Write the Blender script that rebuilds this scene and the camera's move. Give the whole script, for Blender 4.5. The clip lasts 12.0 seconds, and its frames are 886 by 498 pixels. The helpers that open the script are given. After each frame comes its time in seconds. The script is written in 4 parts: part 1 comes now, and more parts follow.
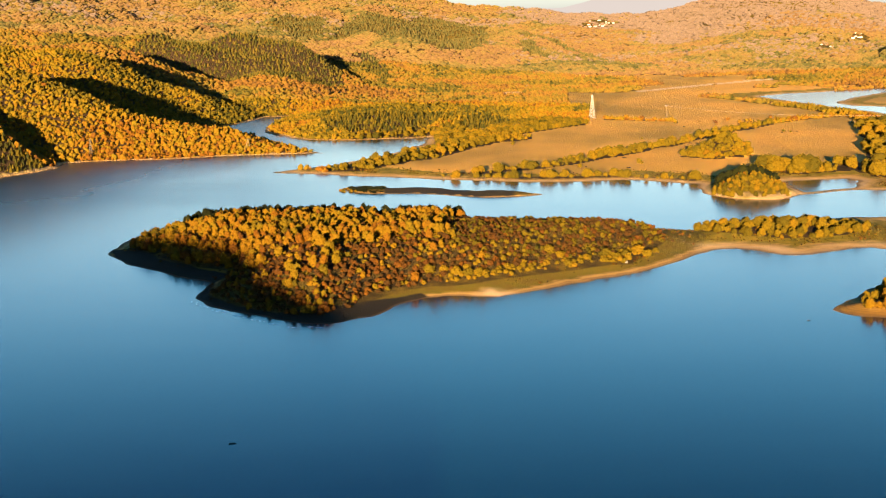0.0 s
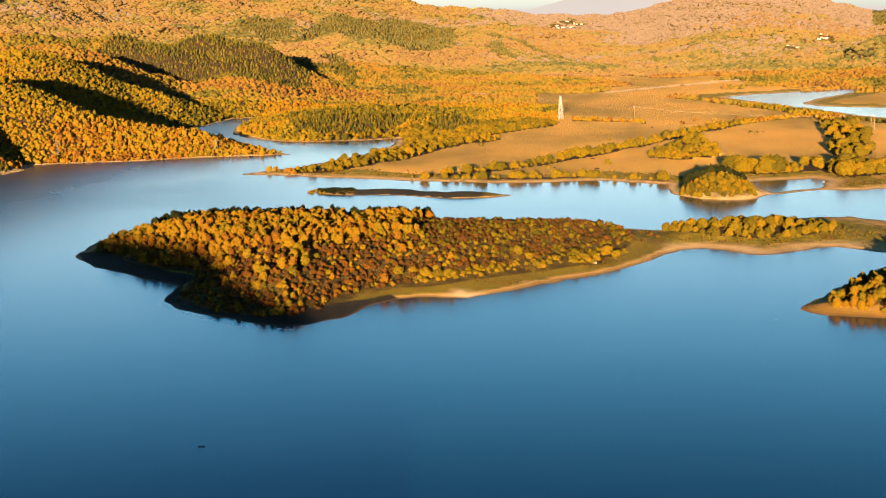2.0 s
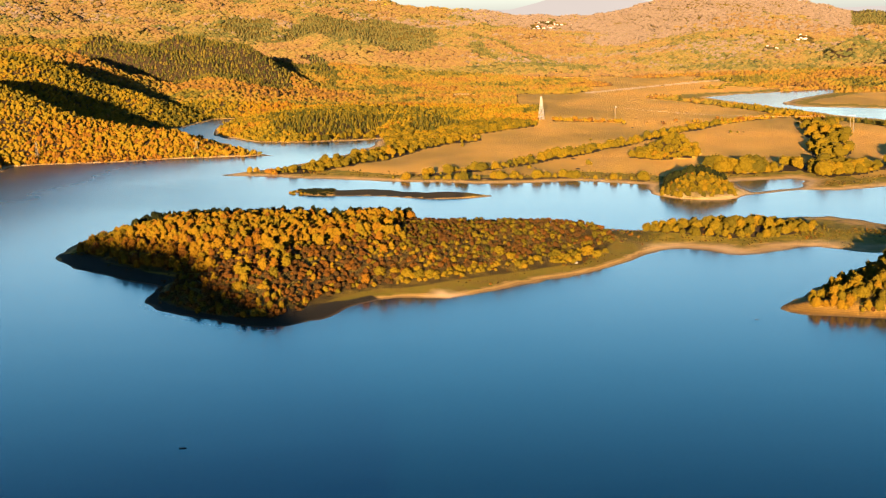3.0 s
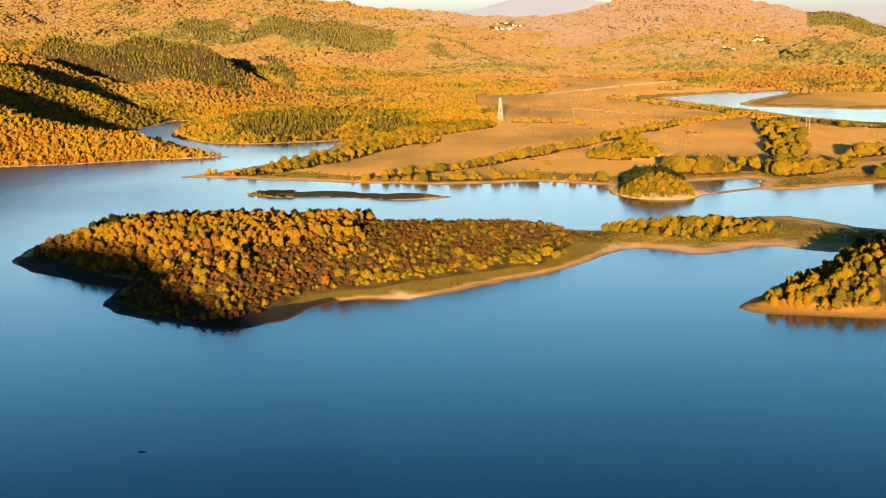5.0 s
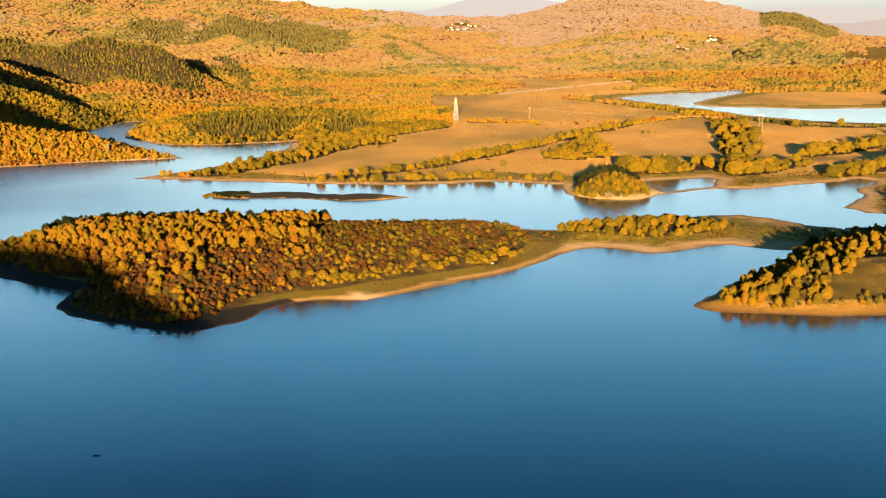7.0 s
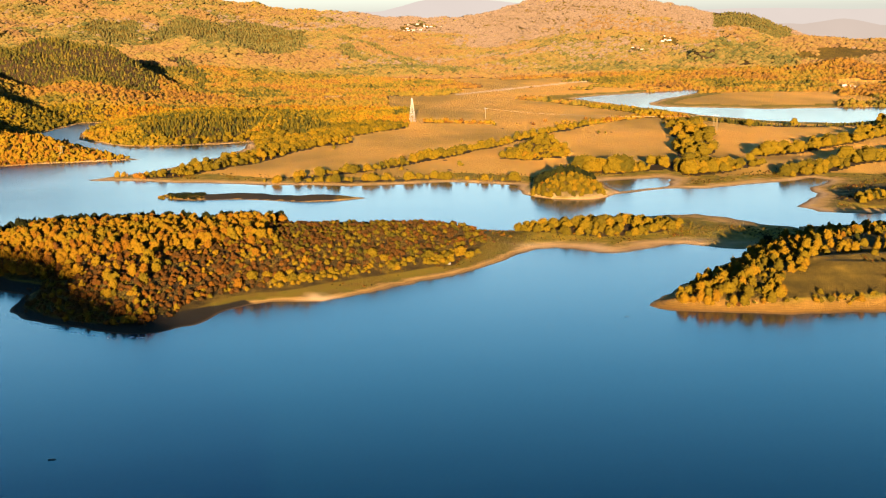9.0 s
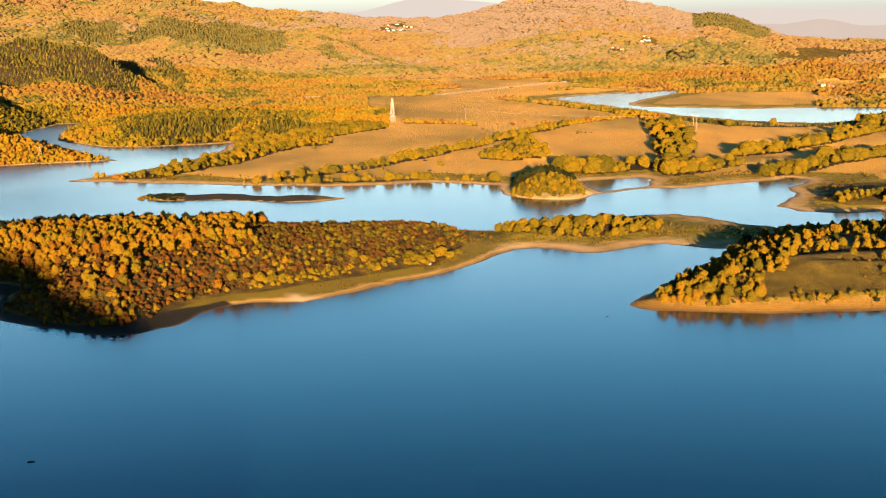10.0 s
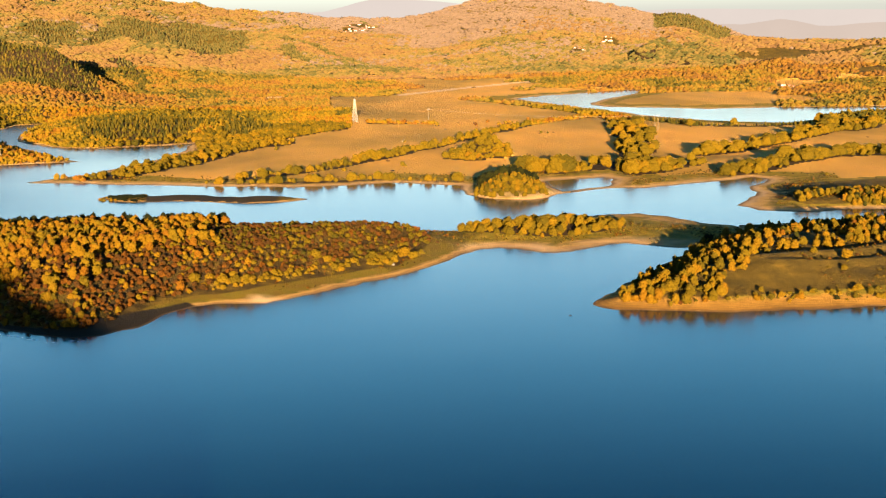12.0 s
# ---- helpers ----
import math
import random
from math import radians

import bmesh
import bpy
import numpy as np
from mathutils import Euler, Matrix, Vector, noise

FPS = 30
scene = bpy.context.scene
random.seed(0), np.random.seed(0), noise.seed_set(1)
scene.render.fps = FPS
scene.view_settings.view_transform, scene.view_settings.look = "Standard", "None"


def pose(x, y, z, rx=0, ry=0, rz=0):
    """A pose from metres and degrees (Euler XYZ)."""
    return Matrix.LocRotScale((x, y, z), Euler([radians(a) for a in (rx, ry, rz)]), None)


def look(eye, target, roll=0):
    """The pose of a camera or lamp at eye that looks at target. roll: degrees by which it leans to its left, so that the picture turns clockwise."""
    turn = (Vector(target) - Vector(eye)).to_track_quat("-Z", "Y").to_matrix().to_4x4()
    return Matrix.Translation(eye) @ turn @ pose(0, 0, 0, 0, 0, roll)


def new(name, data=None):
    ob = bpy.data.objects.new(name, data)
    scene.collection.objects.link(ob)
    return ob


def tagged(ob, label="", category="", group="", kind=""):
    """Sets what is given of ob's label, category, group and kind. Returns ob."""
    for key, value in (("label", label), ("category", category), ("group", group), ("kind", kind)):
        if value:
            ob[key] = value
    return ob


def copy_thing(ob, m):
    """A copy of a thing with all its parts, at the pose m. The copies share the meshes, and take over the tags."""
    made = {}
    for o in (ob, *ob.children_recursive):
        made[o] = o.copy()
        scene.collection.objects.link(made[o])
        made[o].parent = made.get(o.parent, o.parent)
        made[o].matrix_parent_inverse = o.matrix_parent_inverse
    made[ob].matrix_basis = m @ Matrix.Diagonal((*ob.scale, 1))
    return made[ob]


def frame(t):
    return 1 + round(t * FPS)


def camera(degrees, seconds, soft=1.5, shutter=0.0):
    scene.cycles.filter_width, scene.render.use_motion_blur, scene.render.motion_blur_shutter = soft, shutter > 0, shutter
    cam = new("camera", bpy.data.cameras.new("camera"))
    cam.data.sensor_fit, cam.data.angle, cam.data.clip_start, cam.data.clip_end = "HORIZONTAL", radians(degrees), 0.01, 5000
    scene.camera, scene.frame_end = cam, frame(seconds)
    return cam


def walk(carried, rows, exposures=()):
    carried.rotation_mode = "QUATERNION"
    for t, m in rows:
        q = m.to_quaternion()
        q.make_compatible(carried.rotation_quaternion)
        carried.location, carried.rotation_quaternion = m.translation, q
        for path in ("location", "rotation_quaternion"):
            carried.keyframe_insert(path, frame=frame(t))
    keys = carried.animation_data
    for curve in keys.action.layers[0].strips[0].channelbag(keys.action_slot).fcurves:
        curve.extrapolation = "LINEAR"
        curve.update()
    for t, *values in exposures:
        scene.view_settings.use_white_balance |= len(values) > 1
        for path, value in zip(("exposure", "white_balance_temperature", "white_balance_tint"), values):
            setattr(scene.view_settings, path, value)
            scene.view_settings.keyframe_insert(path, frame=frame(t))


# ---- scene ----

# ---------------------------------------------------------------- camera
# The camera hangs still, 150 m over the lake, and pans slowly to the right.
EYE = 150.0
cam = camera(35.59, 12.0, 1.2)
TURNS = [  # seconds, degrees turned to the right, tilt, lean
    (0.0, 0.0, -9.752, -1.010), (0.5, 0.253, -9.747, -1.010), (1.0, 0.566, -9.738, -1.010), (1.5, 0.926, -9.730, -1.012),
    (2.0, 1.297, -9.724, -1.020), (2.5, 1.686, -9.718, -1.027), (3.0, 2.090, -9.713, -1.031), (5.0, 3.780, -9.696, -1.034),
    (5.5, 4.230, -9.701, -1.030), (6.0, 4.692, -9.707, -1.022), (6.5, 5.159, -9.710, -1.018), (7.0, 5.621, -9.716, -1.020),
    (9.0, 7.428, -9.725, -1.018), (9.5, 7.840, -9.726, -1.014), (10.0, 8.250, -9.726, -1.013), (10.5, 8.660, -9.731, -1.014),
    (11.0, 9.048, -9.736, -1.016), (11.5, 9.427, -9.740, -1.010), (12.0, 9.802, -9.742, -1.004),
]
walk(cam, [(t, pose(0, 0, EYE, 0, 0, -turn) @ pose(0, 0, 0, 90 + tilt, 0, 0) @ pose(0, 0, 0, 0, 0, lean)) for t, turn, tilt, lean in TURNS])

# ---------------------------------------------------------------- light
SUN_AZ, SUN_EL = 188.0, 6.2  # degrees from the way the clip begins, clockwise
world = bpy.data.worlds.new("sky")
scene.world = world
world.use_nodes = True
wn = world.node_tree.nodes
sky = wn.new("ShaderNodeTexSky")
sky.sky_type, sky.sun_disc = "NISHITA", False
sky.sun_elevation, sky.sun_rotation = radians(SUN_EL), radians(SUN_AZ)
sky.altitude, sky.air_density, sky.dust_density, sky.ozone_density = 300, 1.0, 0.4, 3.6
wn["Background"].inputs["Strength"].default_value = 0.052
# autumn haze: paler towards the horizon, deeper blue above
where, split, haze, boost, tone = (wn.new("ShaderNode" + kind) for kind in ("TexCoord", "SeparateXYZ", "ValToRGB", "VectorMath", "VectorMath"))
HAZE = [(0.0, (0.26, 0.27, 0.40)), (0.025, (0.36, 0.35, 0.44)), (0.06, (0.84, 0.60, 0.49)), (0.11, (0.90, 0.57, 0.44)), (0.24, (0.182, 0.388, 0.375)), (0.36, (0.014, 0.092, 0.143)), (1.0, (0.09, 0.17, 0.21))]
while len(haze.color_ramp.elements) < len(HAZE):
    haze.color_ramp.elements.new(0.5)
for stop, (at, tint) in zip(haze.color_ramp.elements, HAZE):
    stop.position, stop.color = at, (*tint, 1)
boost.operation, tone.operation = "SCALE", "MULTIPLY"
boost.inputs["Scale"].default_value = 3.0
for a, b in ((where.outputs["Generated"], split.inputs[0]), (split.outputs["Z"], haze.inputs[0]), (haze.outputs[0], boost.inputs[0]),
             (boost.outputs[0], tone.inputs[0]), (sky.outputs["Color"], tone.inputs[1]), (tone.outputs[0], wn["Background"].inputs["Color"])):
    world.node_tree.links.new(a, b)

sun = new("sun", bpy.data.lights.new("sun", "SUN"))
sun.data.energy, sun.data.angle, sun.data.color = 5.0, radians(0.5), (1.0, 0.685, 0.39)
toward = Vector((math.sin(radians(SUN_AZ)) * math.cos(radians(SUN_EL)), math.cos(radians(SUN_AZ)) * math.cos(radians(SUN_EL)), math.sin(radians(SUN_EL))))
sun.matrix_world = look(toward * 900, (0, 0, 0))
scene.view_settings.exposure = 2.95


# ---------------------------------------------------------------- materials
class Nodes:
    """A small builder for node materials."""

    def __init__(self, name):
        self.mat = bpy.data.materials.new(name)
        self.mat.use_nodes = True
        self.tree = self.mat.node_tree
        self.bsdf = self.tree.nodes["Principled BSDF"]

    def add(self, kind, **values):
        node = self.tree.nodes.new(kind)
        for key, value in values.items():
            node.inputs[key].default_value = value
        return node

    def link(self, a, b):
        self.tree.links.new(a, b)

    def noise(self, scale, detail=4, rough=0.6, stretch=(1, 1, 1)):
        geo = self.tree.nodes.new("ShaderNodeNewGeometry")
        m = self.add("ShaderNodeMapping", Scale=stretch)
        n = self.add("ShaderNodeTexNoise", Scale=scale, Detail=detail, Roughness=rough)
        self.link(geo.outputs["Position"], m.inputs["Vector"])
        self.link(m.outputs["Vector"], n.inputs["Vector"])
        return n.outputs["Fac"]

    def ramp(self, fac, stops, mode="LINEAR"):
        r = self.tree.nodes.new("ShaderNodeValToRGB")
        r.color_ramp.interpolation = mode
        el = r.color_ramp.elements
        while len(el) < len(stops):
            el.new(0.5)
        for e, (p, c) in zip(el, stops):
            e.position = p
            e.color = (*c, 1) if len(c) == 3 else c
        self.link(fac, r.inputs["Fac"])
        return r.outputs["Color"]

    def mix(self, fac, a, b, blend="MIX"):
        m = self.tree.nodes.new("ShaderNodeMix")
        m.data_type, m.blend_type = "RGBA", blend
        for k, v in ((0, fac), (6, a), (7, b)):
            if isinstance(v, (int, float)):
                m.inputs[k].default_value = v
            elif isinstance(v, tuple):
                m.inputs[k].default_value = (*v, 1)
            else:
                self.link(v, m.inputs[k])
        return m.outputs[2]

    def math(self, op, a, b=0.0):
        m = self.tree.nodes.new("ShaderNodeMath")
        m.operation = op
        for k, v in ((0, a), (1, b)):
            if isinstance(v, (int, float)):
                m.inputs[k].default_value = v
            else:
                self.link(v, m.inputs[k])
        return m.outputs[0]

    def attr(self, name):
        a = self.tree.nodes.new("ShaderNodeAttribute")
        a.attribute_name = name
        return a.outputs["Fac"]

    def bump(self, height, strength, distance):
        b = self.add("ShaderNodeBump", Strength=strength, Distance=distance)
        self.link(height, b.inputs["Height"])
        self.link(b.outputs["Normal"], self.bsdf.inputs["Normal"])

    def done(self, color=None, rough=0.9, spec=0.2):
        if color is not None:
            if isinstance(color, tuple):
                self.bsdf.inputs["Base Color"].default_value = (*color, 1)
            else:
                self.link(color, self.bsdf.inputs["Base Color"])
        self.bsdf.inputs["Roughness"].default_value = rough
        self.bsdf.inputs["Specular IOR Level"].default_value = spec
        return self.mat


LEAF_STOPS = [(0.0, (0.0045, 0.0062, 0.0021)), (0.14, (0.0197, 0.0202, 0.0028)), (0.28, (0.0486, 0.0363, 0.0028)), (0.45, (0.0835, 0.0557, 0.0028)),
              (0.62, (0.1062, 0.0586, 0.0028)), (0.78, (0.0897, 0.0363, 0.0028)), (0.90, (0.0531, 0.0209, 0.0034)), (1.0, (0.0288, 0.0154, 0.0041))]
# far, middle and oak woods: haze is put into these paler leaf colours
HAZY_FAR_STOPS = [(0.0, (0.0200, 0.0235, 0.0070)), (0.14, (0.0310, 0.0315, 0.0085)), (0.3, (0.0580, 0.0460, 0.0120)), (0.5, (0.0800, 0.0550, 0.0145)), (0.7, (0.0840, 0.0510, 0.0165)), (1.0, (0.0650, 0.0375, 0.0165))]
HAZY_MID_STOPS = [(0.0, (0.0100, 0.0125, 0.0034)), (0.14, (0.0230, 0.0240, 0.0042)), (0.28, (0.0500, 0.0385, 0.0054)), (0.45, (0.0790, 0.0530, 0.0064)), (0.62, (0.0930, 0.0520, 0.0070)), (0.78, (0.0840, 0.0400, 0.0070)), (1.0, (0.0440, 0.0240, 0.0075))]
HAZY_OAK_STOPS = [(0.0, (0.0630, 0.0455, 0.0285)), (0.4, (0.0770, 0.0555, 0.0370)), (0.7, (0.0830, 0.0585, 0.0420)), (1.0, (0.0710, 0.0495, 0.0365))]


def leaf_material(name, hue, stops=LEAF_STOPS, far=False, low=0.82, high=1.12):
    """Autumn foliage: the hue is a number from 0 (conifer green) to 1 (rust)."""
    n = Nodes(name)
    if hue == "object":
        info = n.tree.nodes.new("ShaderNodeObjectInfo")
        value = n.math("ADD", n.math("MULTIPLY", info.outputs["Random"], 0.40), 0.28)
    elif hue == "bush":
        info = n.tree.nodes.new("ShaderNodeObjectInfo")
        value = n.math("ADD", n.math("MULTIPLY", info.outputs["Random"], 0.34), 0.23)
    else:
        value = n.attr("hue")
    wobble = n.math("MULTIPLY", n.math("SUBTRACT", n.noise(0.55, 3, 0.7), 0.5), 0.22)
    col = n.ramp(n.math("ADD", value, wobble), stops)
    # far foliage has its tone contrast flattened, as haze would
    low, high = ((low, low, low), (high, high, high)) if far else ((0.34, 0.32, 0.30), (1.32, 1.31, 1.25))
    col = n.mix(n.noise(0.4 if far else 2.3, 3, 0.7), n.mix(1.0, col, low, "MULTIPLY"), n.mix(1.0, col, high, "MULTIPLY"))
    n.bump(n.noise(1.7, 4, 0.75), 0.3 if far else 1.0, 0.6)
    n.bsdf.inputs["Diffuse Roughness"].default_value = 1.0 if far else 0.6
    return n.done(col, 0.75, 0.05 if far else 0.03)


def land_material():
    n = Nodes("land_cover")
    geo = n.tree.nodes.new("ShaderNodeNewGeometry")
    xyz = n.tree.nodes.new("ShaderNodeSeparateXYZ")
    n.link(geo.outputs["Position"], xyz.inputs[0])
    big, mid, fine = n.noise(0.012, 5, 0.6), n.noise(0.09, 5, 0.65), n.noise(0.9, 4, 0.7)
    grass = n.ramp(mid, [(0.3, (0.10, 0.086, 0.008)), (0.5, (0.20, 0.148, 0.012)), (0.7, (0.33, 0.21, 0.022))])
    field = n.mix(n.noise(0.02, 6, 0.6, (1, 0.35, 1)), (0.52, 0.285, 0.042), (0.74, 0.40, 0.066))
    strips = n.ramp(n.noise(0.006, 3, 0.5, (1.0, 0.5, 1)), [(0.40, (0.60, 0.66, 0.60)), (0.5, (0.92, 0.94, 0.92)), (0.62, (1.15, 1.08, 1.0))])
    field = n.mix(1.0, field, strips, "MULTIPLY")
    field = n.mix(n.math("MULTIPLY", fine, 0.4), field, (0.30, 0.17, 0.07))
    # leaf litter, darkened beyond its own brown for the shade between crowns
    shaded_litter = n.ramp(mid, [(0.3, (0.018, 0.012, 0.006)), (0.55, (0.038, 0.023, 0.009)), (0.75, (0.075, 0.044, 0.015))])
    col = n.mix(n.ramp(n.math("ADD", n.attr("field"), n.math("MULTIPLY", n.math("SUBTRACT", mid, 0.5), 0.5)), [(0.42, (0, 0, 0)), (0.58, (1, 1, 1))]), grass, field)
    col = n.mix(n.ramp(n.math("ADD", n.attr("wood"), n.math("MULTIPLY", n.math("SUBTRACT", mid, 0.5), 0.4)), [(0.4, (0, 0, 0)), (0.6, (1, 1, 1))]), col, shaded_litter)
    # field soil, darkened to carry shade on the peninsula and between far trees
    dark_soil = n.ramp(mid, [(0.3, (0.045, 0.033, 0.005)), (0.55, (0.092, 0.062, 0.008)), (0.75, (0.155, 0.098, 0.013))])
    col = n.mix(n.ramp(n.math("ADD", n.attr("soil_shade"), n.math("MULTIPLY", n.math("SUBTRACT", mid, 0.5), 0.6)), [(0.4, (0, 0, 0)), (0.6, (1, 1, 1))]), col, dark_soil)
    sand = n.mix(mid, (0.32, 0.185, 0.040), (0.60, 0.37, 0.105))
    sand = n.mix(n.math("MULTIPLY", fine, 0.35), sand, (0.28, 0.17, 0.09))
    strand = n.math("SINE", n.math("ADD", n.math("MULTIPLY", xyz.outputs["Z"], 13.0), n.math("MULTIPLY", mid, 7.0)))
    strand = n.ramp(strand, [(0.25, (0, 0, 0)), (0.9, (1, 1, 1))])
    sand = n.mix(n.math("MULTIPLY", strand, 0.55), sand, (0.17, 0.10, 0.04))
    height = n.math("ADD", xyz.outputs["Z"], n.math("MULTIPLY", n.math("SUBTRACT", mid, 0.5), -1.3))
    shore = n.ramp(n.math("MULTIPLY", height, 0.25), [(0.15, (1, 1, 1)), (0.25, (0, 0, 0))])
    clay = n.mix(fine, n.mix(mid, (0.11, 0.056, 0.010), (0.24, 0.12, 0.018)), n.mix(mid, (0.27, 0.145, 0.022), (0.48, 0.27, 0.050)))
    clay = n.mix(n.math("MULTIPLY", strand, 0.45), clay, (0.13, 0.068, 0.02))
    col = n.mix(shore, col, sand)
    col = n.mix(n.ramp(n.math("ADD", n.attr("bank"), n.math("MULTIPLY", n.math("SUBTRACT", mid, 0.5), 0.9)), [(0.35, (0, 0, 0)), (0.65, (1, 1, 1))]), col, clay)
    col = n.mix(n.attr("pale"), col, (0.66, 0.46, 0.26))
    # near-black ground: bare earth, with the west shore's shade put into the tone
    col = n.mix(n.ramp(n.math("ADD", n.attr("dark_ground"), n.math("MULTIPLY", n.math("SUBTRACT", mid, 0.5), 0.7)), [(0.4, (0, 0, 0)), (0.65, (1, 1, 1))]), col, n.mix(fine, (0.009, 0.009, 0.006), (0.036, 0.028, 0.018)))
    wet = n.ramp(xyz.outputs["Z"], [(0.10, (1, 1, 1)), (0.32, (0, 0, 0))])
    col = n.mix(n.math("MULTIPLY", wet, 0.75), col, (0.10, 0.065, 0.04))
    col = n.mix(n.math("MULTIPLY", big, 0.25), col, n.mix(1.0, col, (0.6, 0.55, 0.5), "MULTIPLY"))
    n.bump(n.noise(0.8, 6, 0.75), 1.0, 2.2)
    return n.done(col, 0.95, 0.1)


def water_material():
    n = Nodes("lake_water")
    ripples = n.math("ADD", n.noise(0.35, 3, 0.6, (0.5, 1.2, 1)), n.math("MULTIPLY", n.noise(0.02, 3, 0.6, (0.4, 1.0, 1)), 2.0))
    n.bump(ripples, 0.10, 0.35)
    col = n.mix(n.noise(0.006, 3, 0.5), (0.001, 0.010, 0.018), (0.001, 0.013, 0.022))
    n.bsdf.inputs["IOR"].default_value = 1.333
    n.bsdf.inputs["Specular Tint"].default_value = (0.52, 0.85, 1.0, 1)
    # a light breeze roughens the far western reach
    geo = n.tree.nodes.new("ShaderNodeNewGeometry")
    xyz = n.tree.nodes.new("ShaderNodeSeparateXYZ")
    n.link(geo.outputs["Position"], xyz.inputs[0])
    drift = n.math("MULTIPLY", n.math("SUBTRACT", n.noise(0.006, 3, 0.5, (0.5, 1.0, 1)), 0.5), 0.5)
    west = n.ramp(n.math("ADD", n.math("MULTIPLY", xyz.outputs["X"], -0.0018), drift), [(0.0, (0, 0, 0)), (0.85, (1, 1, 1))], "EASE")
    north = n.ramp(n.math("MULTIPLY", n.math("SUBTRACT", xyz.outputs["Y"], 800.0), 0.0018), [(0.0, (0, 0, 0)), (0.9, (1, 1, 1))], "EASE")
    n.done(col, 0.16, 0.5)
    n.link(n.math("ADD", n.math("MULTIPLY", n.math("MULTIPLY", west, north), 0.18), 0.16), n.bsdf.inputs["Roughness"])
    return n.mat


def plain(name, color, rough=0.8, metal=0.0, grain=0.3):
    n = Nodes(name)
    n.bsdf.inputs["Metallic"].default_value = metal
    dark = tuple(c * (1 - grain) for c in color)
    return n.done(n.mix(n.noise(1.2, 4, 0.7), dark, color), rough, 0.3)


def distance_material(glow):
    """Mountains lost in haze, far beyond the land: the haze is a faint glow on black."""
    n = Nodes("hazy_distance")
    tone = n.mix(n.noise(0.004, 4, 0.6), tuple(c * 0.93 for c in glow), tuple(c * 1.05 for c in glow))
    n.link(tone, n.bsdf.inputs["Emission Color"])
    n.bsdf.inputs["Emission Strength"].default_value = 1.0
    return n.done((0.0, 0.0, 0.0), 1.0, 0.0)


LEAF_EACH, LEAF_MANY = leaf_material("foliage_of_a_tree", "object"), leaf_material("foliage_of_a_wood", "hue")
LEAF_BUSH = leaf_material("foliage_of_a_bush", "bush")
HAZY_FAR_MANY = leaf_material("haze_paled_far_foliage", "hue", HAZY_FAR_STOPS, True, 0.88, 1.10)
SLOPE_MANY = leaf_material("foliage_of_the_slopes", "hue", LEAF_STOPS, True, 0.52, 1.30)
HAZY_MID_MANY = leaf_material("haze_paled_hill_foliage", "hue", HAZY_MID_STOPS, True, 0.62, 1.28)
HAZY_OAK_MANY = leaf_material("haze_paled_oak_foliage", "hue", HAZY_OAK_STOPS, True, 0.92, 1.06)
BARK, LAND, WATER = plain("bark", (0.13, 0.085, 0.05)), land_material(), water_material()
STEEL, WHITEWASH, TILE = plain("galvanised_steel", (0.24, 0.215, 0.185), 0.6, 0.1), plain("whitewash", (0.36, 0.345, 0.33)), plain("clay_tile", (0.36, 0.14, 0.07))
CONCRETE = plain("weathered_concrete", (0.15, 0.135, 0.11))
WEATHERED = plain("weathered_steel", (0.085, 0.07, 0.05), 0.7, 0.2)
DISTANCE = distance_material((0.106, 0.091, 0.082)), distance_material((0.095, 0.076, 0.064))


# ---------------------------------------------------------------- the lie of the land
def lattice(x, y, seed):
    v = np.sin(x * 127.1 + y * 311.7 + seed * 74.7) * 43758.5453
    return v - np.floor(v)


def vnoise(x, y, size, seed=0):
    u, v = x / size, y / size
    i, j = np.floor(u), np.floor(v)
    a, b = u - i, v - j
    a, b = a * a * (3 - 2 * a), b * b * (3 - 2 * b)
    return (lattice(i, j, seed) * (1 - a) + lattice(i + 1, j, seed) * a) * (1 - b) + (lattice(i, j + 1, seed) * (1 - a) + lattice(i + 1, j + 1, seed) * a) * b


def fbm(x, y, size, seed=0, octaves=3):
    return sum(vnoise(x, y, size / 2 ** k, seed + k) / 2 ** k for k in range(octaves)) / (2 - 2 ** (1 - octaves))


def smooth(a, b, x):
    t = np.clip((x - a) / (b - a), 0, 1)
    return t * t * (3 - 2 * t)


def inside(outline, x, y, reach=160.0):
    """How far each place lies inside an outline: metres, negative outside."""
    p = np.array(outline, float)
    out = np.full(x.shape, -reach)
    near = (x > p[:, 0].min() - reach) & (x < p[:, 0].max() + reach) & (y > p[:, 1].min() - reach) & (y < p[:, 1].max() + reach)
    px, py = x[near], y[near]
    best, odd = np.full(px.shape, 1e12), np.zeros(px.shape, bool)
    for (ax, ay), (bx, by) in zip(p, np.roll(p, -1, 0)):
        dx, dy = bx - ax, by - ay
        k = np.clip(((px - ax) * dx + (py - ay) * dy) / (dx * dx + dy * dy), 0, 1)
        best = np.minimum(best, (px - ax - k * dx) ** 2 + (py - ay - k * dy) ** 2)
        if dy:
            odd ^= ((ay > py) != (by > py)) & (px < ax + (py - ay) * dx / dy)
    out[near] = np.where(odd, 1, -1) * np.sqrt(best)
    return out


def along(line, x, y):
    """The distance of each place from a line of points."""
    best = np.full(x.shape, 1e12)
    for (ax, ay), (bx, by) in zip(line, line[1:]):
        dx, dy = bx - ax, by - ay
        k = np.clip(((x - ax) * dx + (y - ay) * dy) / (dx * dx + dy * dy), 0, 1)
        best = np.minimum(best, (x - ax - k * dx) ** 2 + (y - ay - k * dy) ** 2)
    return np.sqrt(best)


